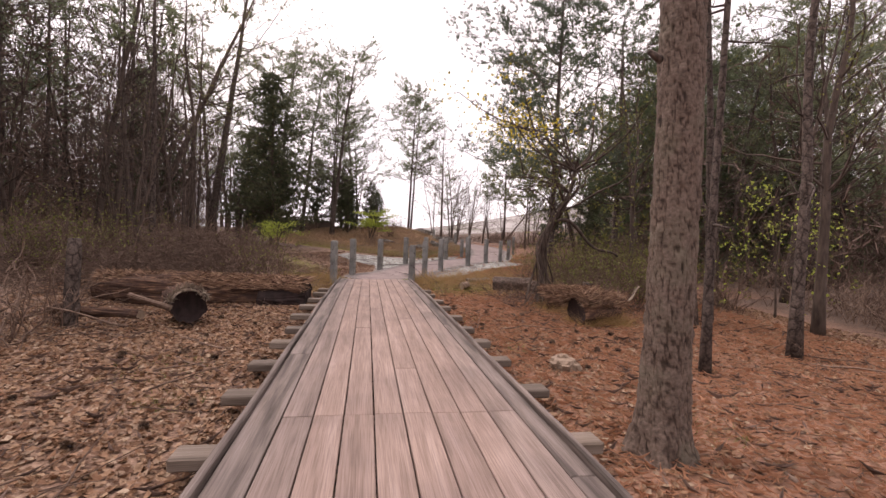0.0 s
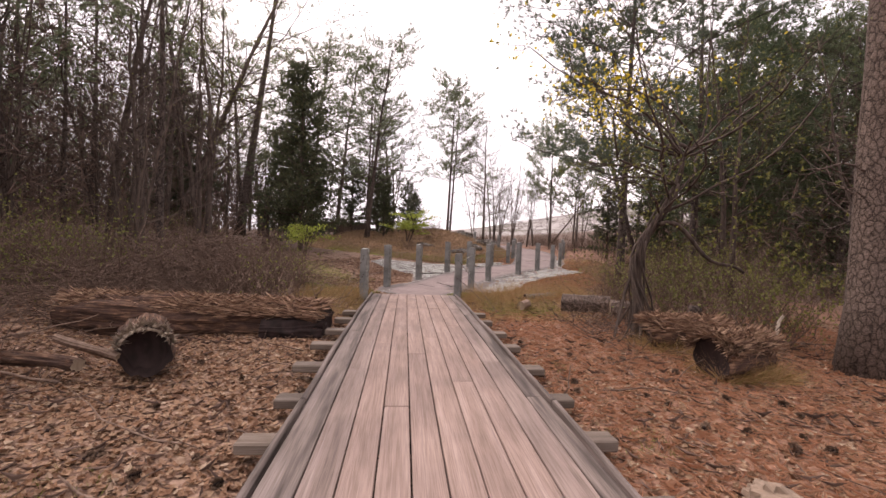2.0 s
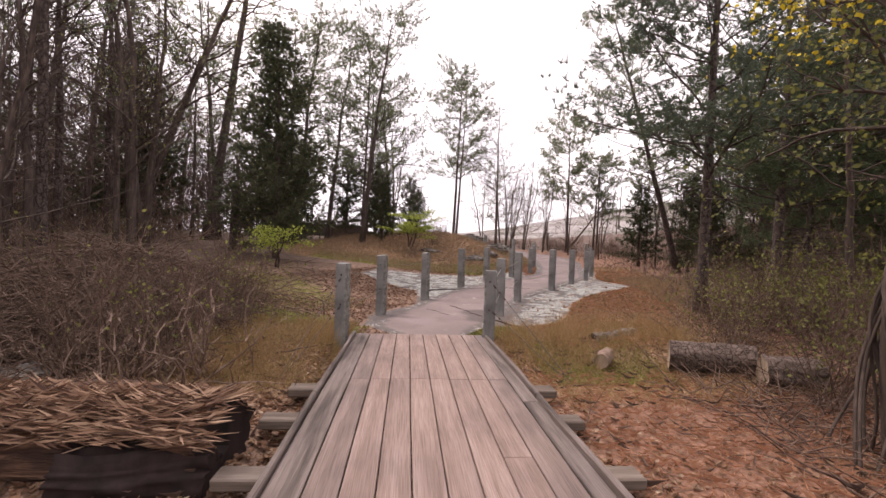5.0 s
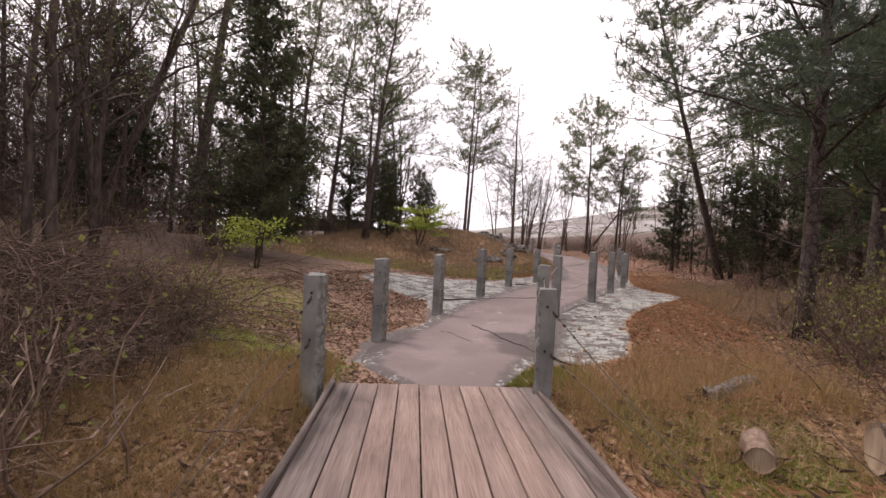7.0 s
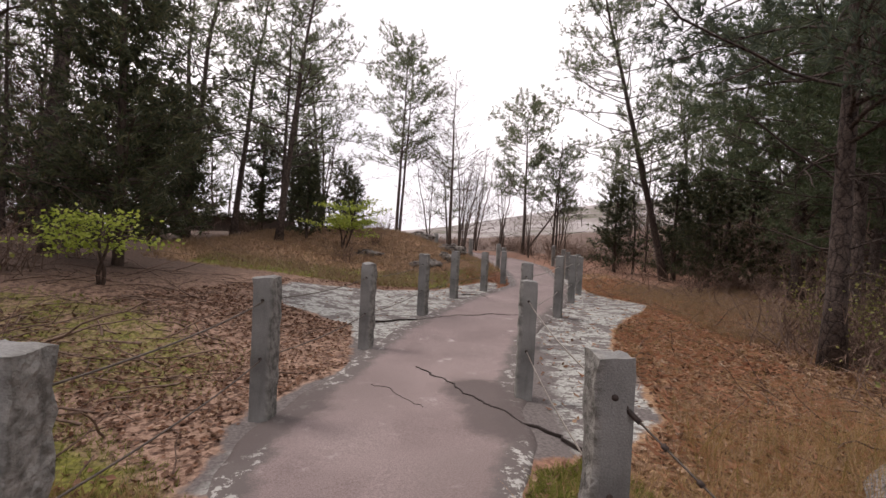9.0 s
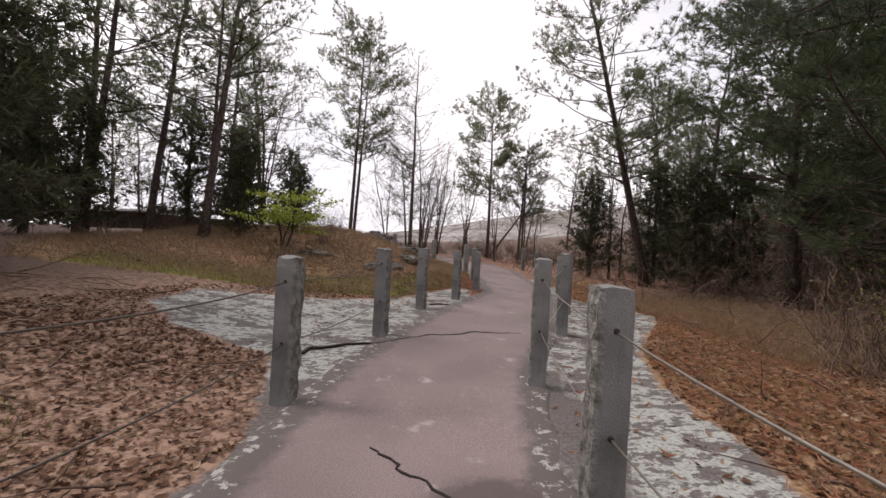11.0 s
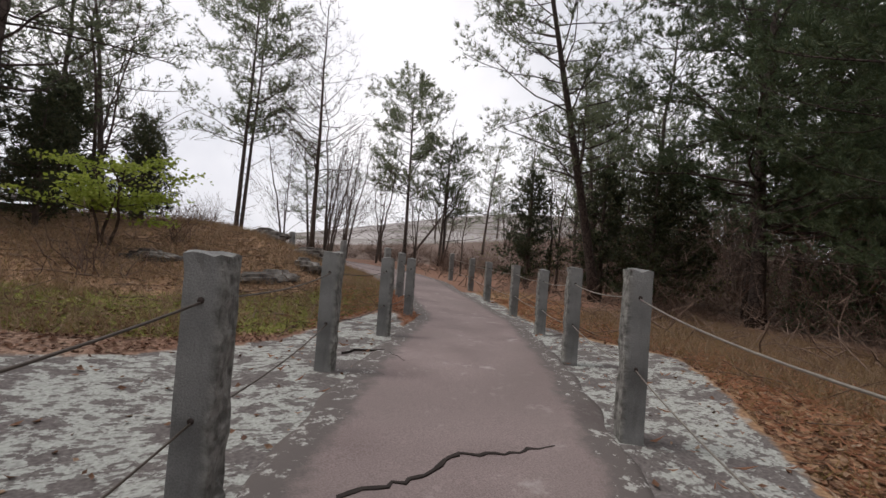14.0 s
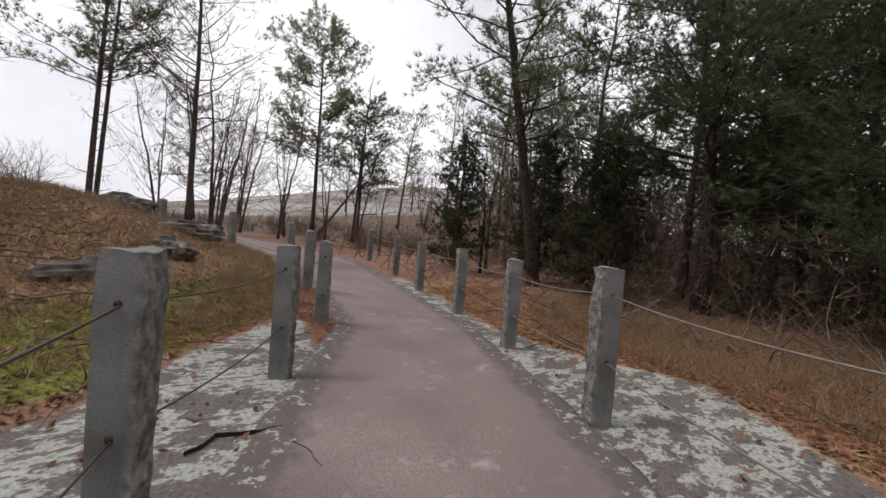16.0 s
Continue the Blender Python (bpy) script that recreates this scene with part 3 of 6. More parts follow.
def build_pavement():
    n = 150
    t = np.linspace(0, 1, n)
    key = np.linspace(0, 1, len(PAVE_L))
    key = np.r_[0, np.cumsum(np.linalg.norm(np.diff((PAVE_L + PAVE_R) / 2, axis=0), axis=1))]
    key /= key[-1]
    def sm(p):
        a = np.stack([np.interp(t, key, p[:, k]) for k in (0, 1)], 1)
        for _ in range(6):
            a[1:-1] = 0.25 * a[:-2] + 0.5 * a[1:-1] + 0.25 * a[2:]
        return a
    L, R = sm(PAVE_L), sm(PAVE_R)
    rs = np.random.RandomState(4)
    L[:, 0] += 0.05 * np.sin(t * 210) * rs.rand(n)
    R[:, 0] += 0.05 * np.sin(t * 190) * rs.rand(n)
    cols = np.r_[-0.02, 0, np.linspace(0.03, 0.97, 25), 1, 1.02]
    drop = np.r_[-0.08, 0.0, np.full(25, 0.022), 0.0, -0.08]
    P = L[:, None, :] * (1 - cols)[None, :, None] + R[:, None, :] * cols[None, :, None]
    Z = land(P[..., 0], P[..., 1]) + drop[None, :] + 0.008 * waves(P[..., 0], P[..., 1], 3, 9)
    m = len(cols)
    g = Geo()
    i = (np.arange(n - 1) * m)[:, None] + np.arange(m - 1)[None, :]
    g.add(np.concatenate([P, Z[..., None]], -1), np.stack([i, i + 1, i + 1 + m, i + m], -1).reshape(-1, 4))
    me = g.mesh("pavement", PAVE)
    e = np.clip(1 - 5 * np.minimum(cols, 1 - cols), 0, 1)[None, :] * np.ones((n, 1))
    me.attributes.new("edge", "FLOAT", "POINT").data.foreach_set("value", e.ravel().astype(np.float32))
    d = np.zeros(P.shape[:2])
    for x, y, q in DAMP:
        d += np.exp(-((P[..., 0] - x) ** 2 + (P[..., 1] - y) ** 2) / q ** 2)
    me.attributes.new("damp", "FLOAT", "POINT").data.foreach_set("value", np.clip(d, 0, 1).ravel().astype(np.float32))
    return tagged(new("pavement", me), "worn reddish grey footpath winding over the granite", "path", kind="structure")


DAMP = [(-0.45, 16.7, 0.55), (-0.9, 15.9, 0.5), (1.75, 16.0, 0.5), (1.65, 16.9, 0.35), (1.1, 21.6, 0.5), (1.7, 22.3, 0.45), (2.9, 24.6, 0.4), (5.1, 21.4, 0.4)]
build_ground()
build_pavement()


def build_crack(pts, width, seed):
    rs = np.random.RandomState(seed)
    pts = np.array(pts, float)
    d = np.r_[0, np.cumsum(np.linalg.norm(np.diff(pts, axis=0), axis=1))]
    t = np.arange(0, d[-1], 0.06)
    p = np.stack([np.interp(t, d, pts[:, 0]), np.interp(t, d, pts[:, 1])], 1)
    p += np.stack([waves(t, t * 0, 9, seed), waves(t, t * 0, 11, seed + 1)], 1) * 0.05 + rs.randn(len(t), 2) * 0.013
    w = width * (0.5 + 0.7 * rs.rand(len(t))) * np.clip(np.minimum(np.arange(len(t)), np.arange(len(t))[::-1]) / 3, 0.15, 1)
    z = land(p[:, 0], p[:, 1]) + 0.031
    g = Geo()
    v = []
    for k, (q, ww, zz) in enumerate(zip(p, w, z)):
        tan = p[min(k + 1, len(p) - 1)] - p[max(k - 1, 0)]
        tan /= np.linalg.norm(tan) + 1e-9
        nrm = np.array([-tan[1], tan[0]])
        for s, h in ((-1, -0.03), (-0.75, -0.003), (0.7, -0.003), (1, -0.03)):
            v.append((*(q + nrm * s * ww / 2), zz + h))
    n = len(p)
    i = (np.arange(n - 1) * 4)[:, None] + np.arange(3)[None, :]
    g.add(v, np.stack([i, i + 1, i + 5, i + 4], -1).reshape(-1, 4))
    ob = part("crack", g, CRACK, smooth=False)
    return tagged(ob, "dark open crack winding across the footpath", "crack", "cracks in the path", "structure")


build_crack([(0.5, 19.7), (0.65, 20.2), (0.8, 20.5), (1.2, 20.62), (1.7, 20.68), (2.1, 20.85), (2.45, 21.05), (2.85, 21.1), (3.35, 21.25), (3.7, 21.15), (4.07, 21.12)], 0.05, 3)
build_crack([(1.1, 17.8), (1.35, 17.3), (1.5, 16.8), (1.75, 16.1), (2.0, 15.6), (2.2, 15.2)], 0.03, 6)
build_crack([(0.5, 17.1), (0.75, 16.9), (0.95, 16.4)], 0.01, 8)
build_crack([(3.41, 24.1), (3.7, 24.2), (4.0, 24.18)], 0.012, 12)
build_crack([(4.0, 24.0), (4.05, 23.8), (3.98, 23.48)], 0.005, 14)

# ---- boardwalk ----
DECK_X0, DECK_X1, DECK_END = -0.87, 1.27, 14.12


def deck_z(y):
    return float(np.interp(y, [-4, 9, 12, 14.2], [0.17, 0.19, 0.16, 0.105]))


def left_x(y):
    return float(np.interp(y, [-3, 10, 14.2], [-0.83, -0.81, -0.78]))


def build_boardwalk():
    deck = tagged(new("boardwalk"), "weathered reddish brown plank boardwalk on cross ties", "boardwalk")
    rs = np.random.RandomState(5)
    n = 10
    edges = [0.0, 0.225] + [0.225 + 0.211 * k for k in range(1, 9)] + [2.07]
    total = edges[-1]
    joints = [[-3, 1.2, 5.0, 9.2, DECK_END], [-3, 3.34, 7.4, 11.57, DECK_END], [-3, 3.34, 8.5, 11.57, DECK_END], [-3, 3.34, 6.35, 11.57, DECK_END], [-3, 3.34, 8.0, 11.57, DECK_END],
              [-3, 3.34, 4.45, 8.9, 11.57, DECK_END], [-3, 3.34, 7.0, 11.57, DECK_END], [-3, 3.34, 9.8, 11.57, DECK_END], [-3, 3.34, 7.7, 11.57, DECK_END], [-3, 2.4, 6.6, 10.9, DECK_END]]
    for c in range(n):
        js = joints[c]
        for a, b in zip(js[:-1], js[1:]):
            ln = b - a - 0.006
            gap = 0.008 + 0.004 * rs.rand()
            w = edges[c + 1] - edges[c]
            bm = box_bm(w - gap, ln, 0.045, 0.005)
            bmesh.ops.subdivide_edges(bm, edges=[e for e in bm.edges if abs(e.verts[0].co.y - e.verts[1].co.y) > ln * 0.5], cuts=max(1, int(ln / 1.2)))
            yc = (a + b) / 2
            zc = deck_z(yc) - 0.0225
            for v in bm.verts:
                yy = yc + v.co.y
                v.co.z += deck_z(yy) - deck_z(yc) + 0.002 * math.sin(yy * 3 + c)
                v.co.x += left_x(yy) - left_x(yc)
            ob = part("plank", bm_mesh("plank", bm), EDGE if c in (0, n - 1) else AGED if c in (1, n - 2) else PLANK, deck, "dark grey weathered edge plank" if c in (0, n - 1) else "")
            ob.location = (left_x(yc) + (edges[c] + edges[c + 1]) / 2, yc, zc + 0.0015 * rs.randn())
    for side in (0, 1):
        for a, b in ((-3, 1.6), (1.6, 6.4), (6.4, 11.0), (11.0, DECK_END)):
            ln = b - a - 0.008
            bm = box_bm(0.05, ln, 0.13, 0.012)
            bmesh.ops.subdivide_edges(bm, edges=[e for e in bm.edges if abs(e.verts[0].co.y - e.verts[1].co.y) > ln * 0.5], cuts=7)
            yc = (a + b) / 2
            for v in bm.verts:
                yy = yc + v.co.y
                v.co.z += deck_z(yy) - deck_z(yc) + 0.004 * math.sin(yy * 7)
                v.co.x += left_x(yy) - left_x(yc) + 0.008 * math.sin(yy * 2.1 + side)
            ob = part("curb_board", bm_mesh("curb_board", bm), EDGE, deck, "narrow raised edge board")
            ob.location = (left_x(yc) + (-0.027 if side == 0 else total + 0.027), yc, deck_z(yc) - 0.022)
    for side in (0.35, 1.06, 1.77):
        bm = box_bm(0.09, DECK_END + 2.9, 0.09)
        ob = part("stringer", bm_mesh("stringer", bm), TIE, deck)
        ob.location = (left_x(5) + side, (DECK_END - 3.1) / 2, 0.03)
    rs = np.random.RandomState(8)
    for k, y in enumerate([-1, 0, 1, 2.05, 3.04, 4.1, 5.05, 5.97, 6.82, 7.84, 8.87, 9.76, 10.7, 11.5]):
        le, re = 0.4 + 0.035 * rs.randn(), 0.38 + 0.035 * rs.randn()
        x0, x1 = left_x(y) - le, left_x(y) + total + re
        bm = box_bm(x1 - x0, 0.19, 0.085, 0.012)
        for v in bm.verts:
            v.co += Vector(noise.noise_vector(v.co * 5 + Vector((k, 0, 0)))) * 0.01
        ob = part("cross_tie", bm_mesh("cross_tie", bm), TIE, deck, "squared timber tie under the planks")
        ob.location = ((x0 + x1) / 2, y, 0.058)
        ob.rotation_euler = (0, 0, 0.02 * rs.randn())
    return deck


# ---- granite posts and cables ----
POSTS_L = [(-1.0, 13.95, 0.15, 1.1), (-0.51, 16.33, 0.08, 1.22), (0.53, 18.85, 0.04, 1.27), (1.78, 21.1, 0.14, 1.27), (3.02, 23.4, 0.2, 1.25), (4.42, 25.2, 0.17, 1.25), (5.73, 27.05, 0.15, 1.28), (6.55, 29.3, 0.25, 1.3), (7.3, 32.0, 0.4, 1.3), (7.0, 35.6, 0.6, 1.3), (5.6, 38.2, 0.9, 1.25)]
POSTS_R = [(1.36, 13.98, 0.12, 1.08), (2.11, 16.64, 0.03, 1.27), (3.09, 18.95, 0.1, 1.3), (4.76, 21.05, 0.19, 1.3), (6.18, 23.05, 0.2, 1.28), (7.63, 25.2, 0.12, 1.28), (8.85, 27.5, 0.17, 1.28), (9.62, 29.7, 0.29, 1.2), (10.8, 32.35, 0.38, 1.2), (11.9, 35.6, 0.55, 1.2)]


def build_post(k, x, y, z, h, yaw, side):
    ob = thing("granite_post", x, y, z, "rough-split grey granite post drilled for two cables beside the path", "post", "posts along the path")
    s = 0.185
    bm = box_bm(s, s, h + 0.25, 0.0, (0, 0, (h + 0.25) / 2 - 0.25))
    bmesh.ops.subdivide_edges(bm, edges=bm.edges[:], cuts=3, use_grid_fill=True)
    bmesh.ops.subdivide_edges(bm, edges=[e for e in bm.edges if abs((e.verts[0].co - e.verts[1].co).z) > 0.15], cuts=3, use_grid_fill=True)
    for v in bm.verts:
        co = v.co.copy()
        n = noise.noise_vector(co * 9 + Vector((k * 7, k, 0)))
        fine = noise.noise_vector(co * 28 + Vector((k * 3, 0, k)))
        rough = 0.02 if co.x * side < -0.08 or co.z > h - 0.03 else 0.003
        v.co += n * rough + fine * rough * 0.7
        edge = sum(abs(c) > s / 2 - 0.004 for c in (co.x, co.y)) + (co.z > h - 0.004)
        if edge >= 2:
            v.co.x *= 0.955
            v.co.y *= 0.955
            if co.z > h - 0.004:
                v.co.z -= 0.01
    ob.rotation_euler = (0, 0, yaw)
    me = bm_mesh("shaft", bm)
    me.attributes.new("split", "FLOAT", "POINT").data.foreach_set("value", [1.0 if v.co.x * side < -0.07 else 0.0 for v in me.vertices])
    part("shaft", me, GRANITE, ob)
    for f in (0.83, 0.41):
        for sg in (-1, 1):
            # stub in a dark colour stands for the shaded inside of the hole
            g = Geo()
            zz = h * f
            g.tube([(0, sg * (s / 2 - 0.01), zz), (0, sg * (s / 2 + 0.006), zz)], [0.017, 0.015], 10)
            part("cable_hole", g, RUST_AND_OPENINGS, ob, "dark stub standing in for the shaded cable hole")
    return ob


def post_row(posts, side):
    for k, (x, y, z, h) in enumerate(posts):
        a, b = posts[max(0, k - 1)], posts[min(len(posts) - 1, k + 1)]
        yaw = math.atan2(b[1] - a[1], b[0] - a[0]) - math.pi / 2
        build_post(k + (20 if side > 0 else 0), x, y, z, h, yaw, side)
    ends = [(posts[0][0] + (-0.5 if side < 0 else 0.75), posts[0][1] - 2.0, at_land(posts[0][0], 12) - 0.02, 0.0)]
    for f in (0.83, 0.41):
        line = ends + list(posts)
        for k, (a, b) in enumerate(zip(line[:-1], line[1:])):
            g = Geo()
            t = np.linspace(0, 1, 12)
            A = np.array([a[0], a[1], a[2] + a[3] * f])
            B = np.array([b[0], b[1], b[2] + b[3] * f])
            p = A[None] * (1 - t)[:, None] + B[None] * t[:, None]
            p[:, 2] -= 0.05 * 4 * t * (1 - t) * (k > 0)
            g.tube(p, np.full(12, 0.0057 if k else 0.005), 6)
            line_ = tagged(part("cable", g, CABLE if side > 0 and k else OLDCABLE), "thin twisted steel cable strung between granite posts", "cable", "cables between posts")
            if k == 0:
                d = (A - B) / np.linalg.norm(A - B)
                for lo, hi, r in ((0.0, 0.07, 0.013), (0.19, 0.215, 0.013), (0.36, 0.385, 0.012)):
                    c = Geo()
                    o = B + d * (0.12 + lo)
                    c.tube([o, o + d * (hi - lo)], [r, r], 8)
                    part("cable_clamp", c, RUST_AND_OPENINGS, line_, "dark iron cable clamp")
                c = Geo()
                th = np.linspace(0, 2 * np.pi, 15)
                o = B + d * 0.1
                c.tube(np.stack([o[0] + 0 * th, o[1] - 0.022 * np.cos(th), o[2] + 0.022 * np.sin(th)], 1), np.full(15, 0.006), 6, False)
                part("eye_bolt", c, RUST_AND_OPENINGS, line_, "iron eye bolt holding the cable end")


build_boardwalk()
post_row(POSTS_L, -1)
post_row(POSTS_R, 1)


# ---- trees ----
def unit(v):
    v = np.asarray(v, float)
    return v / (np.linalg.norm(v) + 1e-9)


def limb(rs, p, d, length, rad, segs, wander, lift=0.0, tip=0.3):
    """A wandering line of points from p along d, with its radii."""
    pts, dirs = [np.array(p, float)], []
    d = unit(d)
    for k in range(segs):
        d = unit(d + rs.randn(3) * wander + np.array([0, 0, lift]))
        dirs.append(d)
        pts.append(pts[-1] + d * length / segs)
    return np.array(pts), np.linspace(rad, rad * tip, segs + 1), np.array(dirs + [d])


def blades(g, at, way, n, length, width, spread, rs, fold=False):
    """n narrow blades from every anchor, thrown about its direction."""
    at, way = np.repeat(at, n, 0), np.repeat(way, n, 0)
    d = way + rs.randn(len(at), 3) * spread
    d /= np.linalg.norm(d, axis=1)[:, None] + 1e-9
    s = np.cross(d, rs.randn(len(at), 3))
    s /= np.linalg.norm(s, axis=1)[:, None] + 1e-9
    ln = (length * rs.uniform(0.6, 1.15, len(at)))[:, None]
    w = width * rs.uniform(0.7, 1.3, len(at))[:, None]
    if fold:
        v = np.stack([at, at + d * ln * 0.45 + s * w, at + d * ln, at + d * ln * 0.45 - s * w], 1)
        g.add(v.reshape(-1, 3), np.arange(len(at) * 4).reshape(-1, 4))
    else:
        v = np.stack([at - s * w * 0.5, at + s * w * 0.5, at + d * ln], 1)
        g.add(v.reshape(-1, 3), np.arange(len(at) * 3).reshape(-1, 3))


def trunk_points(rs, h, lean, bend, segs=12):
    t = np.linspace(0, 1, segs + 1)
    wob = np.cumsum(rs.randn(segs + 1, 2), 0) * bend * h / segs
    return np.stack([lean[0] * h * t + wob[:, 0] * t, lean[1] * h * t + wob[:, 1] * t, h * t], 1)


def make_pine(seed, h, r, crown=0.4, limbs=26, reach=0.24, tufts=6, blade=0.25, n=9, bend=0.05, lean=(0, 0), dead=8, bark=None, needle=None, flat=0.1, label="", fork=False, sides=10, width=0.034, droop=0.0, loose=0.16):
    rs = np.random.RandomState(seed)
    ob = tagged(new("pine_tree"), label or "tall slender pine with tufted dark green needles", "tree")
    wood, leaf = Geo(), Geo()
    tr = trunk_points(rs, h, lean, bend)
    tr[0, 2] = -0.25
    tt = np.linspace(0, 1, len(tr))
    rad = r * (1 - 0.82 * tt) + r * 0.45 * np.exp(-tt * 40)
    stems = [(tr, rad)]
    if fork:
        off = np.stack([0.25 + 0.25 * tt, 0.1 + 0.35 * tt, 0 * tt], 1)
        stems.append((tr * np.array([1, 1, 0.93]) + off, rad * 0.85))
    at, way = [], []
    for tr_, rad_ in stems:
        wood.tube(tr_, rad_, sides)
        for k in range(limbs if tr_ is tr else limbs // 2):
            f = crown + (1 - crown) * (k + rs.rand()) / limbs if tr_ is tr else crown + (1 - crown) * rs.rand()
            p = np.array([np.interp(f, tt, tr_[:, i]) for i in range(3)])
            a = rs.uniform(0, 6.283)
            shape = math.sin(min(1, (1 - f) / (1 - crown) + 0.15) * 2.2) ** 0.7 * (0.6 + 0.5 * rs.rand())
            L = h * reach * shape * rs.choice([0.55, 0.9, 1.0, 1.15]) + 0.3
            up = 0.15 + 0.5 * max(0, f - 0.6) + flat - droop
            pts, rr, dd = limb(rs, p, (math.cos(a), math.sin(a), up), L, rad_[0] * 0.16 * (1.1 - f) + 0.012, 6, 0.12, 0.03 - droop * 0.1)
            wood.tube(pts, rr, 3, False)
            for m_ in range(tufts):
                u = 1 - 0.72 * ((m_ + rs.rand()) / tufts) ** 1.3
                q = np.array([np.interp(u * 6, range(7), pts[:, i]) for i in range(3)])
                d1 = dd[int(u * 5.9)]
                side_ = unit(np.cross(d1, (0, 0, 1))) * rs.choice([-1, 1])
                d0 = unit(d1 * rs.uniform(0.4, 1.0) + side_ * rs.uniform(0.1, 1.1) + np.array([0, 0, rs.uniform(-0.1, 0.6)]))
                tl = L * rs.uniform(0.1, 0.26) + 0.12
                tp, tr2, td = limb(rs, q, d0, tl, 0.012, 3, 0.2, 0.1)
                wood.add([tp[0], tp[0] + (0.014, 0.01, -0.012), tp[-1]], [[0, 1, 2]])
                for w_ in (tp[-1], tp[2], tp[-1] + rs.randn(3) * loose):
                    at.append(w_)
                    way.append(td[-1])
            at.append(pts[-1])
            way.append(dd[-1])
    for _ in range(dead):
        f = rs.uniform(crown * 0.3, crown + 0.15)
        p = np.array([np.interp(f, tt, tr[:, i]) for i in range(3)])
        a = rs.uniform(0, 6.283)
        pts, rr, dd = limb(rs, p, (math.cos(a), math.sin(a), 0.05), h * 0.1 * rs.uniform(0.4, 1), 0.02, 5, 0.25)
        wood.tube(pts, rr, 4, False)
        for _ in range(4):
            q = pts[rs.randint(2, 6)]
            tp, t2, _d = limb(rs, q, rs.randn(3) + dd[2], 0.5 * rs.rand() + 0.2, 0.008, 3, 0.3)
            wood.tube(tp, t2, 3, False)
    blades(leaf, np.array(at), np.array(way), n, blade, width, 0.62, rs)
    part("trunk", wood, bark or PINE_BARK_FAR, ob)
    part("crown", leaf, needle or NEEDLE, ob, "tufts of long needles", False)
    return ob


def make_bare(seed, h, r, crown=0.3, limbs=16, reach=0.35, bend=0.08, lean=(0, 0), label="", bark=None, twigs=5, leaf=None, leaf_n=0, multi=1, up=0.8, sides=6, leaf_size=0.05):
    rs = np.random.RandomState(seed)
    ob = tagged(new("bare_tree"), label or "leafless grey brown tree with fine upswept branches", "tree")
    wood, lg = Geo(), Geo()
    at, way = [], []
    for s in range(multi):
        ln = (lean[0] + 0.12 * rs.randn() * (multi > 1), lean[1] + 0.12 * rs.randn() * (multi > 1))
        tr = trunk_points(rs, h * (1 if s == 0 else rs.uniform(0.7, 1)), ln, bend)
        tr[0, 2] = -0.2
        tt = np.linspace(0, 1, len(tr))
        rad = (r * (1 - 0.88 * tt) + r * 0.3 * np.exp(-tt * 40)) * (1 if s == 0 else 0.75)
        wood.tube(tr, rad, sides)
        for k in range(limbs):
            f = crown + (0.97 - crown) * (k + rs.rand()) / limbs
            p = np.array([np.interp(f, tt, tr[:, i]) for i in range(3)])
            a = rs.uniform(0, 6.283)
            L = h * reach * (1.15 - f) * rs.uniform(0.5, 1.2) + 0.3
            pts, rr, dd = limb(rs, p, (math.cos(a), math.sin(a), up * rs.uniform(0.3, 1.2)), L, max(0.012, rad[0] * 0.3 * (1.1 - f)), 6, 0.16, 0.06)
            wood.tube(pts, rr, 3, False)
            for _ in range(twigs):
                u = rs.uniform(0.2, 1)
                q = np.array([np.interp(u * 6, range(7), pts[:, i]) for i in range(3)])
                tp, t2, td = limb(rs, q, dd[int(u * 5.9)] + rs.randn(3) * 0.7, L * rs.uniform(0.25, 0.5), 0.009, 2, 0.25, 0.08)
                for q2 in range(2):
                    wood.add([tp[q2] - (0.006, 0, 0.006), tp[q2] + (0.006, 0.006, 0), tp[q2 + 1]], [[0, 1, 2]])
                for m_ in range(4):
                    t3, t4, t5 = limb(rs, tp[rs.randint(1, 3)], td[1] + rs.randn(3) * 0.7, L * rs.uniform(0.12, 0.25), 0.006, 1, 0.3, 0.05)
                    wood.add([t3[0], t3[0] + (0.012, 0.009, -0.009), t3[-1]], [[0, 1, 2]])
                    at.append(t3[-1])
                    way.append(t5[-1])
                at.append(tp[-1])
                way.append(td[-1])
    part("trunk", wood, bark or BARK, ob)
    if leaf and leaf_n:
        A, W = np.array(at), np.array(way)
        A = np.repeat(A, leaf_n, 0) + rs.randn(len(A) * leaf_n, 3) * 0.14
        blades(lg, A, np.repeat(W, leaf_n, 0), 1, leaf_size, leaf_size * 0.35, 0.9, rs, True)
        part("crown", lg, leaf, ob, "thin scattered leaves", False)
    return ob


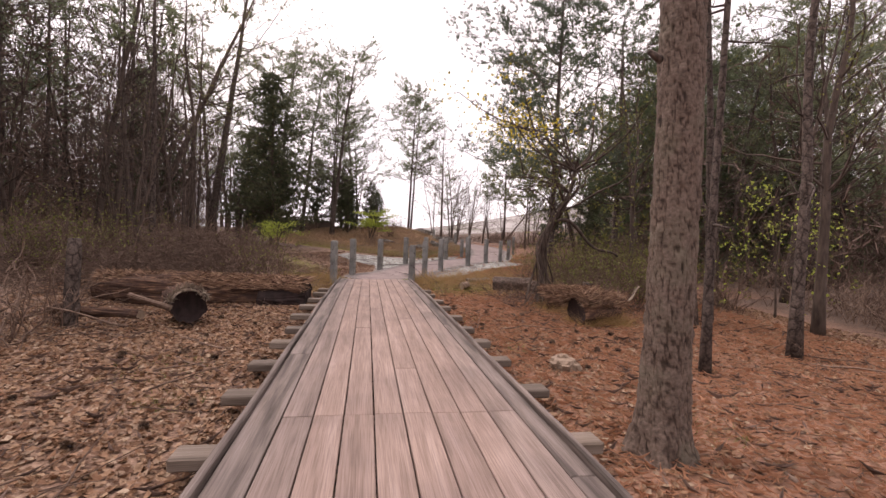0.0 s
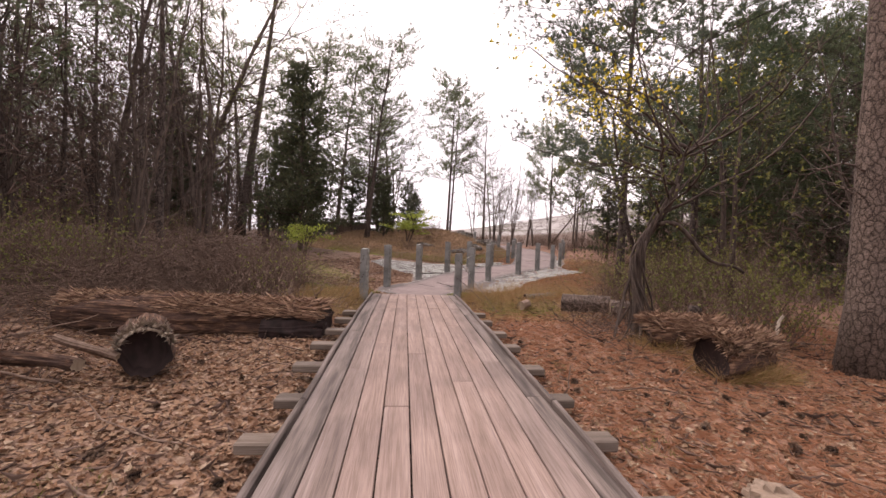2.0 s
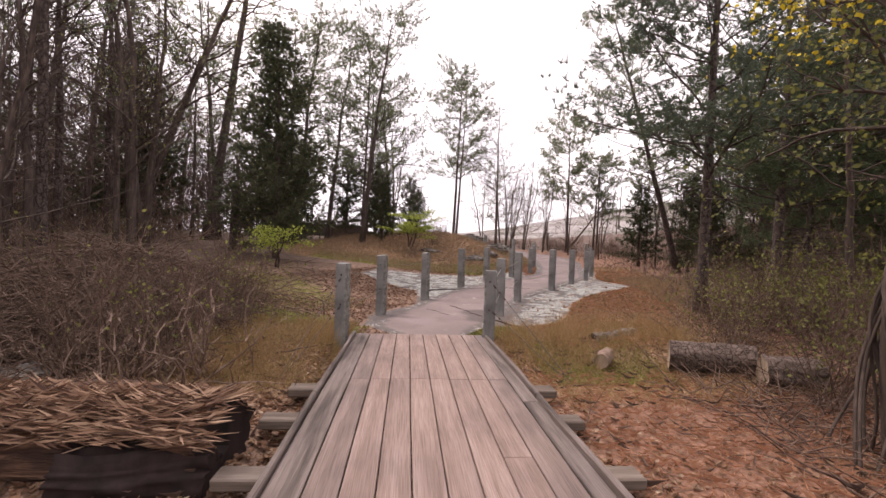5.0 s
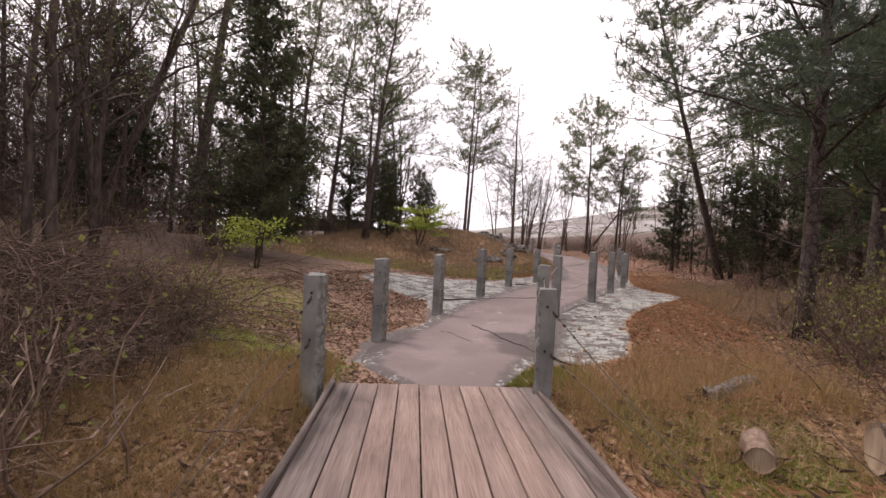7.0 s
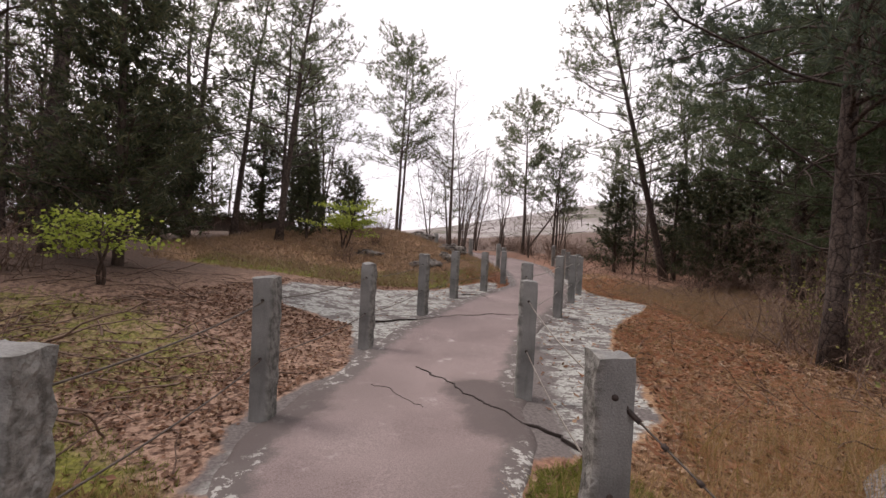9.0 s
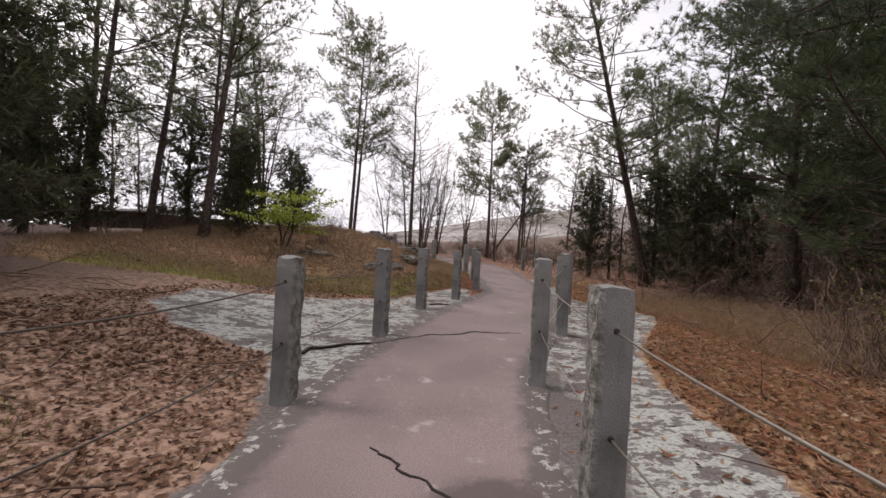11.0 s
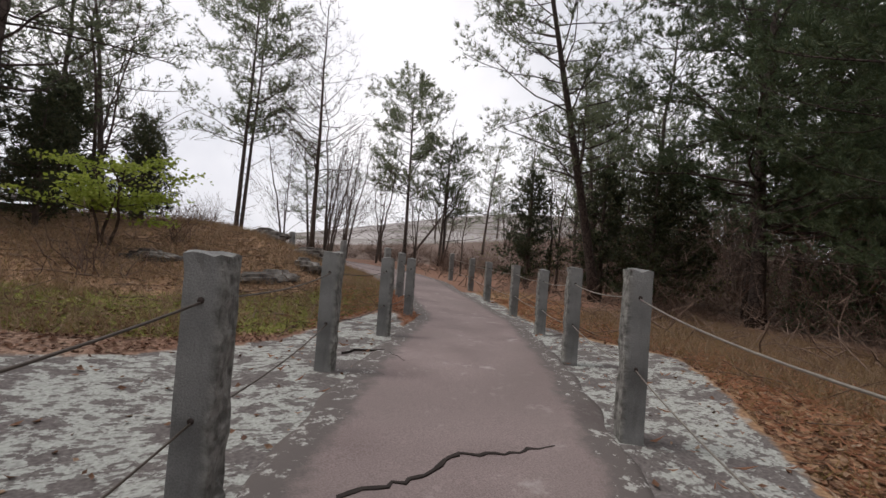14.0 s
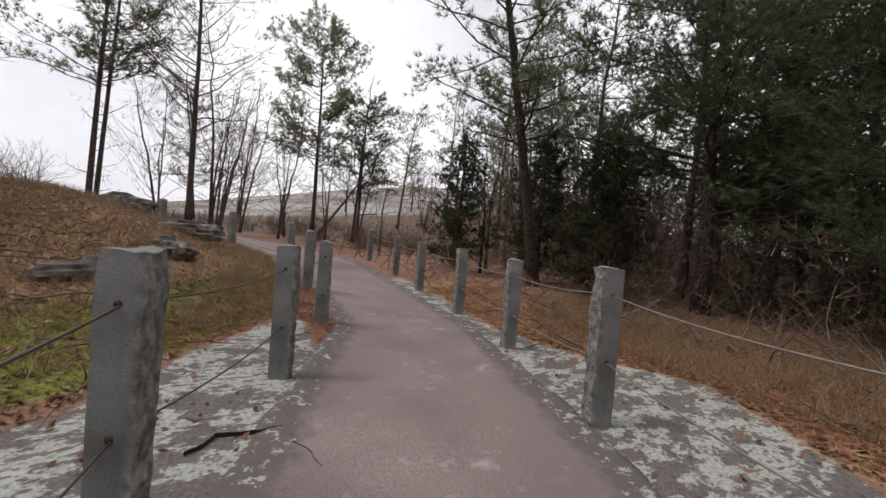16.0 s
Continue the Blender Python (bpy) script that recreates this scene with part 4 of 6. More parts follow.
def make_cedar(seed, h, w, r=0.12, label="", needle=None, low=0.06, rows=150):
    rs = np.random.RandomState(seed)
    ob = tagged(new("cedar_tree"), label or "dense dark evergreen cedar with drooping sprays", "tree")
    wood, leaf = Geo(), Geo()
    tr = trunk_points(rs, h, (0, 0), 0.03)
    tr[0, 2] = -0.2
    tt = np.linspace(0, 1, len(tr))
    wood.tube(tr, r * (1 - 0.85 * tt), 7)
    at, way = [], []
    for k in range(rows):
        f = low + (0.98 - low) * (k + rs.rand()) / rows
        p = np.array([np.interp(f, tt, tr[:, i]) for i in range(3)])
        a = rs.uniform(0, 6.283)
        L = w * (1 - f) ** 0.65 * rs.uniform(0.55, 1.12) * min(1, 0.5 + f * 3) + 0.15
        pts, rr, dd = limb(rs, p, (math.cos(a), math.sin(a), 0.25), L, 0.022 * (1.2 - f), 5, 0.12, 0.02)
        wood.tube(pts, rr, 3, False)
        for _ in range(int(5 + L * 6)):
            u = rs.uniform(0.2, 1)
            q = np.array([np.interp(u * 5, range(6), pts[:, i]) for i in range(3)])
            at.append(q + rs.randn(3) * 0.1)
            way.append(unit(dd[int(u * 4.9)] + rs.randn(3) * 0.5))
    blades(leaf, np.array(at), np.array(way), 7, 0.23, 0.045, 0.65, rs)
    part("trunk", wood, BARK, ob)
    part("crown", leaf, needle or CEDAR, ob, "dense dark foliage sprays", False)
    return ob


def make_shrub(seed, h, w, stems=26, leaf=None, label="", mat=None, thick=0.007, leaf_n=2):
    rs = np.random.RandomState(seed)
    ob = tagged(new("shrub"), label or "tangled leafless brown shrub of arching twigs", "shrub")
    g, lg = Geo(), Geo()
    at, way = [], []
    for _ in range(stems):
        a = rs.uniform(0, 6.283)
        o = rs.randn(2) * w * 0.18
        pts, rr, dd = limb(rs, (o[0], o[1], -0.05), (math.cos(a) * 0.45, math.sin(a) * 0.45, 1), h * rs.uniform(0.6, 1.15), thick, 5, 0.24, -0.06)
        g.tube(pts, rr, 3, False)
        for _ in range(6):
            q = rs.randint(1, 6)
            tp, t2, td = limb(rs, pts[q], dd[min(q, 4)] + rs.randn(3) * 0.7, h * rs.uniform(0.15, 0.42), thick * 0.55, 2, 0.3)
            for k in (0, 1):
                g.add([tp[k], tp[k] + (thick, thick * 0.7, 0), tp[k + 1]], [[0, 1, 2]])
            at.append(tp[-1])
            way.append(td[-1])
            tp2, t3, td2 = limb(rs, tp[1], td[1] + rs.randn(3) * 0.8, h * rs.uniform(0.1, 0.25), thick * 0.4, 2, 0.3)
            g.add([tp2[0], tp2[0] + (thick * 0.8, -thick * 0.5, 0), tp2[-1]], [[0, 1, 2]])
            at.append(tp2[-1])
            way.append(td2[-1])
    part("branchwork", g, mat or TWIG, ob)
    if leaf:
        blades(lg, np.array(at), np.array(way), leaf_n, 0.05, 0.018, 0.8, rs, True)
        part("foliage", lg, leaf, ob, "", False)
    return ob


def put(ob, x, y, scale=1.0, yaw=0.0, sz=None, dz=0.0):
    ob.location = (x, y, at_land(x, y) + dz)
    ob.rotation_euler = (0, 0, yaw)
    ob.scale = (scale, scale, sz or scale)
    return ob


def again(ob, x, y, scale=1.0, yaw=0.0, sz=None, dz=0.0):
    c = copy_thing(ob, pose(x, y, at_land(x, y) + dz, 0, 0, math.degrees(yaw)))
    c.scale = (scale, scale, sz or scale)
    return c


# near trees beside the boardwalk
def make_big_pine():
    rs = np.random.RandomState(2)
    ob = tagged(new("pine_tree"), "thick loblolly pine trunk with plated bark rising from leaf litter", "tree")
    g = Geo()
    n, k = 360, 96
    groove = np.zeros((n, k))
    t = np.linspace(0, 1, n)
    z = -0.25 + 11 * t
    r = 0.168 - 0.05 * t + 0.1 * np.exp(-np.clip(z + 0.05, 0, 9) * 4.0)
    th = np.arange(k) / k * 6.283
    root = 1 + 0.16 * np.exp(-np.clip(z, 0, 9) * 4)[:, None] * np.sin(th * 5 + 1)[None, :]
    R = r[:, None] * root
    for i in range(n):
        for j in range(k):
            q = Vector((math.cos(th[j]) * 2.9, math.sin(th[j]) * 2.9, z[i] * 10.5))
            q += noise.noise_vector(q * 0.5) * 0.45
            d, _p = noise.voronoi(q, distance_metric="CHEBYCHEV")
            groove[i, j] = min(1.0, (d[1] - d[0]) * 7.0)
            R[i, j] += 0.012 * groove[i, j] - 0.008 + 0.008 * noise.cell(q * 0.9) * groove[i, j] + 0.003 * noise.noise(q * 5)
    g.tube(np.stack([0.02 * t + 0.05 * np.sin(t * 7), 0.1 * t, z], 1), R, k)
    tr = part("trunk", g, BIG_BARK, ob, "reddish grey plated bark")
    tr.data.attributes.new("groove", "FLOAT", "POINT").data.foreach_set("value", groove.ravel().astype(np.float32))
    for zz, aa in ((2.9, 3.4), (4.3, 1.0), (5.6, 4.2)):
        s = Geo()
        p = np.array([-0.03 + 0.14 * math.cos(aa), 0.14 * math.sin(aa), zz])
        s.tube([p, p + np.array([math.cos(aa), math.sin(aa), 0.3]) * 0.12], [0.03, 0.018], 8)
        part("branch_stub", s, PINE_BARK_FAR, ob, "short dead branch stub")
    return ob


put(make_big_pine(), 2.15, 3.12)
put(make_pine(13, 10, 0.06, crown=0.6, limbs=12, reach=0.2, tufts=5, label="slim straight dark trunk among leaf litter", bend=0.04), 4.25, 5.15)
put(make_pine(11, 12, 0.25, crown=0.55, limbs=22, reach=0.2, tufts=6, label="stout pine with dark furrowed bark behind a vine", lean=(-0.02, 0.0), dead=14, bark=PINE_BARK, bend=0.04), 6.25, 8.2)
put(make_pine(14, 11, 0.09, crown=0.6, limbs=16, reach=0.2, tufts=5, label="dark trunk standing close beside the stout furrowed pine", lean=(-0.03, 0.0), bend=0.05), 6.95, 8.3)
put(make_pine(12, 11, 0.085, crown=0.6, limbs=16, reach=0.2, tufts=5, label="slim crooked dark pine among leaf litter", lean=(0.02, 0.03), bend=0.06), 6.3, 5.8)


def make_vine_tree():
    rs = np.random.RandomState(7)
    ob = tagged(new("vine_tree"), "gnarled small tree wrapped in twisted hanging vines beside a brush pile", "tree")
    g, lg, yl = Geo(), Geo(), Geo()
    t = np.linspace(0, 1, 14)
    main = np.stack([0.1 + 0.75 * t ** 1.5 + 0.1 * np.sin(t * 9), 0.15 * np.sin(t * 5), -0.1 + 3.3 * t], 1)
    g.tube(main, 0.08 - 0.035 * t, 8)
    for k in range(15):
        a = rs.uniform(0, 6.28)
        q = rs.uniform(0.03, 0.17)
        ph = rs.uniform(0, 6)
        top = rs.uniform(0.45, 1)
        s = t * top
        base = np.stack([np.interp(s, t, main[:, i]) for i in range(3)], 1)
        base[:, 0] += (0.35 * (1 - s) ** 3) * math.cos(a) + q * np.sin(s * 9 + ph)
        base[:, 1] += (0.35 * (1 - s) ** 3) * math.sin(a) + q * np.cos(s * 8 + ph)
        g.tube(base, np.full(14, rs.uniform(0.007, 0.026)), 5)
    loop = np.stack([0.85 + 0.3 * np.sin(t * 5.5), 0 * t, 3.0 + 0.45 * np.sin(t * 3.1)], 1)
    g.tube(loop, np.full(14, 0.04), 6)
    fork = np.stack([0.45 + 1.5 * t, -0.1 - 0.5 * t, 2.0 - 0.9 * t ** 1.3 + 0.12 * np.sin(t * 8)], 1)
    g.tube(fork, 0.045 - 0.02 * t, 6)
    at, way = [], []
    for k in range(22):
        a = rs.uniform(0, 6.283)
        p = main[-1] if k % 3 == 0 else main[rs.randint(9, 14)]
        pts, rr, dd = limb(rs, p, (math.cos(a), math.sin(a), rs.uniform(0.35, 1.1)), rs.uniform(1.6, 3.8), 0.028, 7, 0.22, 0.03)
        g.tube(pts, rr, 4, False)
        for _ in range(11):
            q = rs.randint(2, 8)
            tp, t2, td = limb(rs, pts[q], dd[min(q, 6)] + rs.randn(3) * 0.8, rs.uniform(0.3, 0.9), 0.007, 3, 0.3)
            g.tube(tp, t2, 3, False)
            at += [tp[-1], tp[-2]]
            way += [td[-1], td[-2]]
    A, W = np.array(at), np.array(way)
    A = np.repeat(A, 7, 0) + rs.randn(len(A) * 7, 3) * 0.17
    W = np.repeat(W, 7, 0)
    blades(lg, A, W, 1, 0.055, 0.018, 0.9, rs, True)
    m = (np.abs(A[:, 2] - 4.1) < 0.5) & (A[:, 0] < 0.6) & (rs.rand(len(A)) < 0.8)
    blades(yl, A[m], W[m], 2, 0.05, 0.02, 0.9, rs, True)
    part("trunk", g, BARK, ob, "twisted grey brown vines and limbs")
    part("foliage", lg, OLIVE, ob, "small olive green leaves", False)
    part("blossom", yl, YELLOW, ob, "yellow blossom clusters", False)
    return ob


put(make_vine_tree(), 3.85, 10.0, 1.0, 0.3)

# pines, by where they stand
pine_a = put(make_pine(21, 15.0, 0.14, crown=0.36, limbs=62, reach=0.2, tufts=14, n=8, width=0.032, blade=0.26, label="tall twin-stemmed pine on top of the grassy knoll", fork=True, bend=0.015, lean=(0.02, 0), dead=16, loose=0.1), 4.1, 46)
pine_b = put(make_pine(22, 12.0, 0.15, crown=0.26, limbs=46, reach=0.28, tufts=14, n=9, width=0.024, blade=0.24, label="slender pine standing in the rust coloured grass", lean=(0.08, 0), loose=0.1), -2.45, 31.9)
pine_c = put(make_pine(23, 11.2, 0.13, crown=0.34, limbs=66, reach=0.25, tufts=15, n=9, width=0.034, blade=0.26, label="round-topped pine beyond the bend of the path", bend=0.03, loose=0.1), 14.0, 45)
pine_d = put(make_pine(24, 13.4, 0.18, crown=0.3, limbs=60, reach=0.25, tufts=15, n=10, width=0.024, blade=0.26, label="tall dark pine leaning over the edge of the woods", lean=(-0.33, -0.03), bend=0.03, needle=NEEDLE, dead=16, loose=0.1), 14.9, 30.2)
pine_e = put(make_pine(25, 13, 0.24, crown=0.2, limbs=72, reach=0.41, tufts=23, n=14, blade=0.27, width=0.028, label="large pine with long dark green drooping boughs", needle=NEEDLE_DARK, droop=0.1, flat=0, dead=22, loose=0.14), 17.4, 26.0)
pine_f = put(make_pine(26, 12.5, 0.17, crown=0.24, limbs=54, reach=0.35, tufts=21, n=14, blade=0.25, width=0.024, label="dark pine with low sweeping boughs beside the brush", needle=NEEDLE_DARK, droop=0.05, flat=0.05, dead=24, loose=0.14), 11.8, 20.2)
put(make_pine(29, 12.5, 0.14, crown=0.26, limbs=54, reach=0.34, tufts=21, n=14, blade=0.23, width=0.02, label="tall pine with long level boughs at the edge of the brush", needle=NEEDLE_BLUE, droop=0.02, flat=0.04, dead=24, bend=0.02, loose=0.12), 7.3, 17.3)
put(make_pine(30, 16.0, 0.24, crown=0.4, limbs=22, reach=0.3, tufts=12, n=12, blade=0.24, width=0.02, label="thick dark pine trunk with long dead limbs in the woods", lean=(0.13, 0), bend=0.02, dead=26, loose=0.12), -9.0, 28.0)
pine_g = make_pine(27, 11, 0.1, n=6, width=0.05, sides=7, crown=0.5, limbs=20, reach=0.2, tufts=5, label="slim pine with a sparse high crown in the woods")
put(pine_g, -2.6, 33.6)
pine_h = make_pine(28, 13, 0.13, n=6, width=0.05, sides=7, crown=0.45, limbs=24, reach=0.2, tufts=5, label="tall woodland pine with bare lower trunk")
put(pine_h, 27.9, 42.7)
bare_a = put(make_bare(31, 9.6, 0.1, crown=0.3, limbs=46, reach=0.36, twigs=9, label="leafless grey tree standing by the knoll", bend=0.03, up=0.4), 5.9, 36.1)
bare_b = make_bare(32, 10, 0.11, crown=0.3, limbs=17, reach=0.36, bend=0.14, lean=(0.06, 0.02))
bare_c = make_bare(33, 7.5, 0.06, crown=0.15, limbs=12, reach=0.4, multi=3, twigs=4, bend=0.14, label="clump of thin leafless saplings")
bare_d = make_bare(34, 9, 0.1, crown=0.25, limbs=16, reach=0.34, bend=0.13,  leaf=OLIVE, leaf_n=3, label="thin tree with sparse olive leaves")
put(bare_b, -13.0, 26.0, 1.25, 1.0)
put(bare_c, 7.6, 40.5, 1.1)
put(bare_d, -6.2, 17.5, 1.1)
cedar_a = put(make_cedar(41, 8.3, 2.9, rows=260), -4.7, 23.4)
put(make_bare(35, 15.5, 0.2, crown=0.3, limbs=26, reach=0.34, bend=0.07, lean=(0.42, -0.02), twigs=6, leaf=OLIVE, leaf_n=2, leaf_size=0.1, label="tall leaning tree with sparse yellow green spring leaves", up=0.5), -11.9, 26.8)
put(make_bare(36, 6.5, 0.09, crown=0.25, limbs=12, reach=0.4, bend=0.1, lean=(0.85, 0.1), twigs=5, label="bare crooked tree leaning far over to one side"), 13.4, 43.6)
put(make_bare(37, 9.5, 0.1, crown=0.15, limbs=22, reach=0.26, bend=0.1, twigs=5, label="slim leafless tree beside the round-topped pine"), 15.7, 43.4)
again(cedar_a, -6.4, 29.6, 0.55, 2.2)
again(cedar_a, -13.8, 31.0, 1.2, 0.4)
cedar_b = put(make_cedar(42, 5.0, 2.0, rows=110, label="low dark evergreen at the wood's edge"), 15.5, 28.4)
again(cedar_b, -1.6, 35.5, 0.8, 1.0)
again(cedar_b, 0.2, 38.0, 0.75, 2.0)
again(cedar_b, -4.0, 37.0, 1.1, 2.6)
again(cedar_b, 16.0, 31.0, 1.1, 2.0)
again(cedar_b, 14.4, 33.5, 1.0, 1.5)
again(cedar_b, 19.5, 30.0, 1.2, 2.5)
again(cedar_b, 18.0, 18.0, 0.9, 3.5)
again(pine_e, 13.6, 21.0, 0.6, 2.2)
again(pine_e, 20.5, 21.6, 0.9, 4.2)
again(pine_b, 18.6, 30.8, 1.0, 0.2)
again(bare_c, 10.9, 42.0, 0.9, 1.0)
again(bare_c, 8.9, 44.5, 1.0, 2.0)
again(bare_c, 12.3, 40.0, 0.8, 3.0)
again(bare_d, 15.9, 35.4, 0.75, 1.3)
again(bare_b, 10.6, 16.6, 0.9, 2.9)
again(pine_b, 21.5, 36.0, 1.0, 2.4)
again(pine_c, 16.3, 44.0, 0.7, 2.0)
again(pine_b, -6.5, 33.5, 1.1, 1.0)
again(pine_b, 9.6, 52, 0.7, 3.0)
again(pine_h, 24.5, 40.5, 1.05, 1.0)
again(bare_d, 8.8, 14.0, 0.9, 4.4)


def make_spray_tree(seed, h, w, stems=3, sprays=22, low=0.5, label="", leaf_size=0.09, n=26, lean=0.2):
    """A small tree whose new leaves lie in flat, level sprays."""
    rs = np.random.RandomState(seed)
    ob = tagged(new("shrub"), label, "shrub")
    wood, lg = Geo(), Geo()
    at, way, lines = [], [], []
    for s_ in range(stems):
        a = rs.uniform(0, 6.283)
        pts, rr, dd = limb(rs, (0.06 * s_, 0, -0.1), (math.cos(a) * lean * 3, math.sin(a) * lean * 3, 1), h * rs.uniform(0.75, 0.95), 0.04, 8, 0.16, 0.03)
        wood.tube(pts, rr, 6, False)
        lines.append((pts, dd))
    for k in range(sprays):
        pts, dd = lines[k % stems]
        q = min(8, max(2, int(8 * (low + (1 - low) * rs.rand()))))
        a = rs.uniform(0, 6.283)
        b, br, bd = limb(rs, pts[q], (math.cos(a), math.sin(a), 0.16), w * rs.uniform(0.45, 1.0), 0.014, 7, 0.16, 0.0)
        wood.tube(b, br, 3, False)
        for _ in range(n):
            u = rs.uniform(0.2, 1) ** 0.7
            c = np.array([np.interp(u * 7, range(8), b[:, i]) for i in range(3)])
            for _r in range(3):
                at.append(c + rs.randn(3) * (0.17, 0.17, 0.045))
                way.append((rs.randn(), rs.randn(), -0.15))
    blades(lg, np.array(at), np.array(way), 1, leaf_size, leaf_size * 0.36, 0.25, rs, True)
    part("branchwork", wood, BARK, ob)
    part("foliage", lg, SPRING, ob, "flat sprays of bright new leaves", False)
    return ob


put(make_spray_tree(51, 2.5, 1.5, label="small tree with level sprays of bright spring green leaves", sprays=26, low=0.5, n=44), 0.15, 30.6)
put(make_spray_tree(52, 1.8, 1.2, stems=2, sprays=12, low=0.55, label="low sapling with thin bright spring green sprays", n=30, leaf_size=0.08), -4.1, 21.3)
put(make_bare(53, 2.6, 0.03, crown=0.4, limbs=9, reach=0.7, twigs=5, leaf=SPRING, leaf_n=2, up=0.1, leaf_size=0.08, label="slim sapling with pale green new leaves"), 9.2, 8.9)

rs = np.random.RandomState(77)
protos = [pine_g, pine_h, bare_b, bare_c, bare_d, pine_b]
weights_left = [0.12, 0.13, 0.3, 0.26, 0.13, 0.06]
weights_right = [0.1, 0.06, 0.2, 0.26, 0.26, 0.12]


def scatter(n, x0, x1, y0, y1, weights, keep, gap=1.3):
    done = []
    tries = 0
    while len(done) < n and tries < n * 30:
        tries += 1
        x, y = rs.uniform(x0, x1), rs.uniform(y0, y1)
        if not keep(x, y) or any((x - a) ** 2 + (y - b) ** 2 < gap * gap for a, b in done):
            continue
        done.append((x, y))
        again(protos[rs.choice(len(protos), p=weights)], x, y, rs.uniform(0.75, 1.25), rs.uniform(0, 6.28))


scatter(120, -30, -4, 7, 50, weights_left, lambda x, y: x < -6.2 - max(0, y - 24) * 0.3 and not (x > -9 and 20 < y < 30) and (x < -8 or y > 13))
scatter(26, -16, -5, -12, 7, weights_left, lambda x, y: True)
scatter(80, 6, 40, 5, 48, weights_right, lambda x, y: x > 16.5 + max(0, y - 16) * 0.45 or (x > 8.5 and y < 11) or (x > 12 and y < 16))
scatter(22, 5, 20, -12, 5, weights_right, lambda x, y: x > 6)
scatter(16, -22, -4, 42, 70, weights_left, lambda x, y: x < -3)
scatter(26, 18, 60, 46, 90, weights_right, lambda x, y: x > 17 + (y - 46) * 0.45)


def haze_of_twigs(name, boxes, label, seed, mat, length, width, n_each, cluster):
    """The far, uncountable tangle of woods behind the nearer trees: branching twigs in clumps."""
    r2 = np.random.RandomState(seed)
    g = Geo()
    for x0, x1, y0, y1, top, n, keep in boxes:
        x, y = r2.uniform(x0, x1, n), r2.uniform(y0, y1, n)
        ok = keep(x, y)
        x, y = x[ok], y[ok]
        z = land(x, y) + top * r2.rand(len(x)) ** 1.35
        at = np.stack([x, y, z], 1)
        at = np.repeat(at, cluster, 0) + r2.randn(len(at) * cluster, 3) * length * 0.8
        way = np.tile([0, 0, 0.6], (len(at), 1)) + r2.randn(len(at), 3) * 0.6
        blades(g, at, way, n_each, length, width, 0.5, r2)
    tagged(part(name, g, mat, smooth=False), label, "woods", kind="stuff")


left_zone = (-46, -7, 4, 62, 13, 17000, lambda x, y: (x < -9.5 - np.clip(y - 24, 0, 40) * 0.25))
right_zone = (9, 62, 4, 60, 7, 7000, lambda x, y: x > 14 + np.clip(y - 15, 0, 60) * 0.55)
near_right = (6, 20, -8, 16, 8, 800, lambda x, y: x > 11)
near_left = (-24, -6, -10, 12, 8, 2200, lambda x, y: x < -9)
haze_of_twigs("far_woods", [left_zone, right_zone, near_right, near_left], "dense brown leafless woodland behind the nearer trees", 141, TWIGSTUFF, 0.75, 0.035, 3, 4)
haze_of_twigs("far_evergreens", [(-46, -7, 8, 62, 9, 2600, lambda x, y: (x < -11 - np.clip(y - 24, 0, 40) * 0.25) & (waves(x, y, 0.5, 51) > 0.05)), (9, 50, 19, 60, 7.5, 4000, lambda x, y: (x > 17.5 + np.clip(y - 15, 0, 60) * 0.5) & (waves(x, y, 0.4, 52) > -0.35)), (15.5, 23, 17, 26, 8, 1200, lambda x, y: x > 15.5 + np.clip(y - 20, 0, 9) * 0.6)], "dark evergreen masses deep in the woods", 142, NEEDLE_DARK, 0.35, 0.05, 4, 5)

haze_of_twigs("understory_leaves", [(9, 40, 17, 50, 3.6, 1500, lambda x, y: (x > 11.5 + np.clip(y - 15, 0, 60) * 0.3) & (waves(x, y, 0.7, 61) > 0.1)), (5, 12, 9, 16, 3.0, 260, lambda x, y: x > 6.2), (-24, -5, 14, 30, 3.5, 260, lambda x, y: (x < -7) & (waves(x, y, 0.7, 62) > 0.3))], "sparse olive leaves in the dim understory", 143, OLIVE, 0.09, 0.045, 3, 5)
haze_of_twigs("dark_brush", [(9, 40, 17, 50, 2.8, 8500, lambda x, y: (x > 11.2 + np.clip(y - 17, 0, 60) * 0.35))], "dark tangled brush under the pines", 144, BRUSHSTUFF, 0.6, 0.016, 3, 3)

haze_of_twigs("wood_edge", [(20, 55, 4, 62, 6, 5200, lambda x, y: x > 24 + np.clip(y - 15, 0, 60) * 0.5), (-46, -14, 4, 62, 6, 3600, lambda x, y: x < -17)], "dim thicket closing the view between the trunks", 145, TWIGSTUFF, 0.9, 0.075, 3, 4)
for x, y, s, a in ((15.2, 33.0, 0.62, 0.5), (17.0, 34.4, 0.7, 2.5), (18.8, 33.0, 0.6, 1.5), (13.6, 37.5, 0.5, 3.5)):
    again(bare_d, x, y, s, a)
for x, y, s, a in ((-0.9, 36.6, 1.1, 0.3), (8.6, 43.0, 0.9, 1.2), (10.6, 46.5, 1.1, 2.2), (12.2, 44.4, 0.8, 4.2), (6.9, 47.0, 1.1, 5.2), (11.4, 50.0, 1.2, 0.8), (17.8, 46.5, 1.0, 1.8)):
    again(bare_c, x, y, s, a)
for x, y, s, a in ((20.0, 27.5, 1.0, 0.4), (25.0, 28.0, 1.05, 2.4), (18.6, 22.6, 0.9, 3.4)):
    again(pine_f, x, y, s, a)
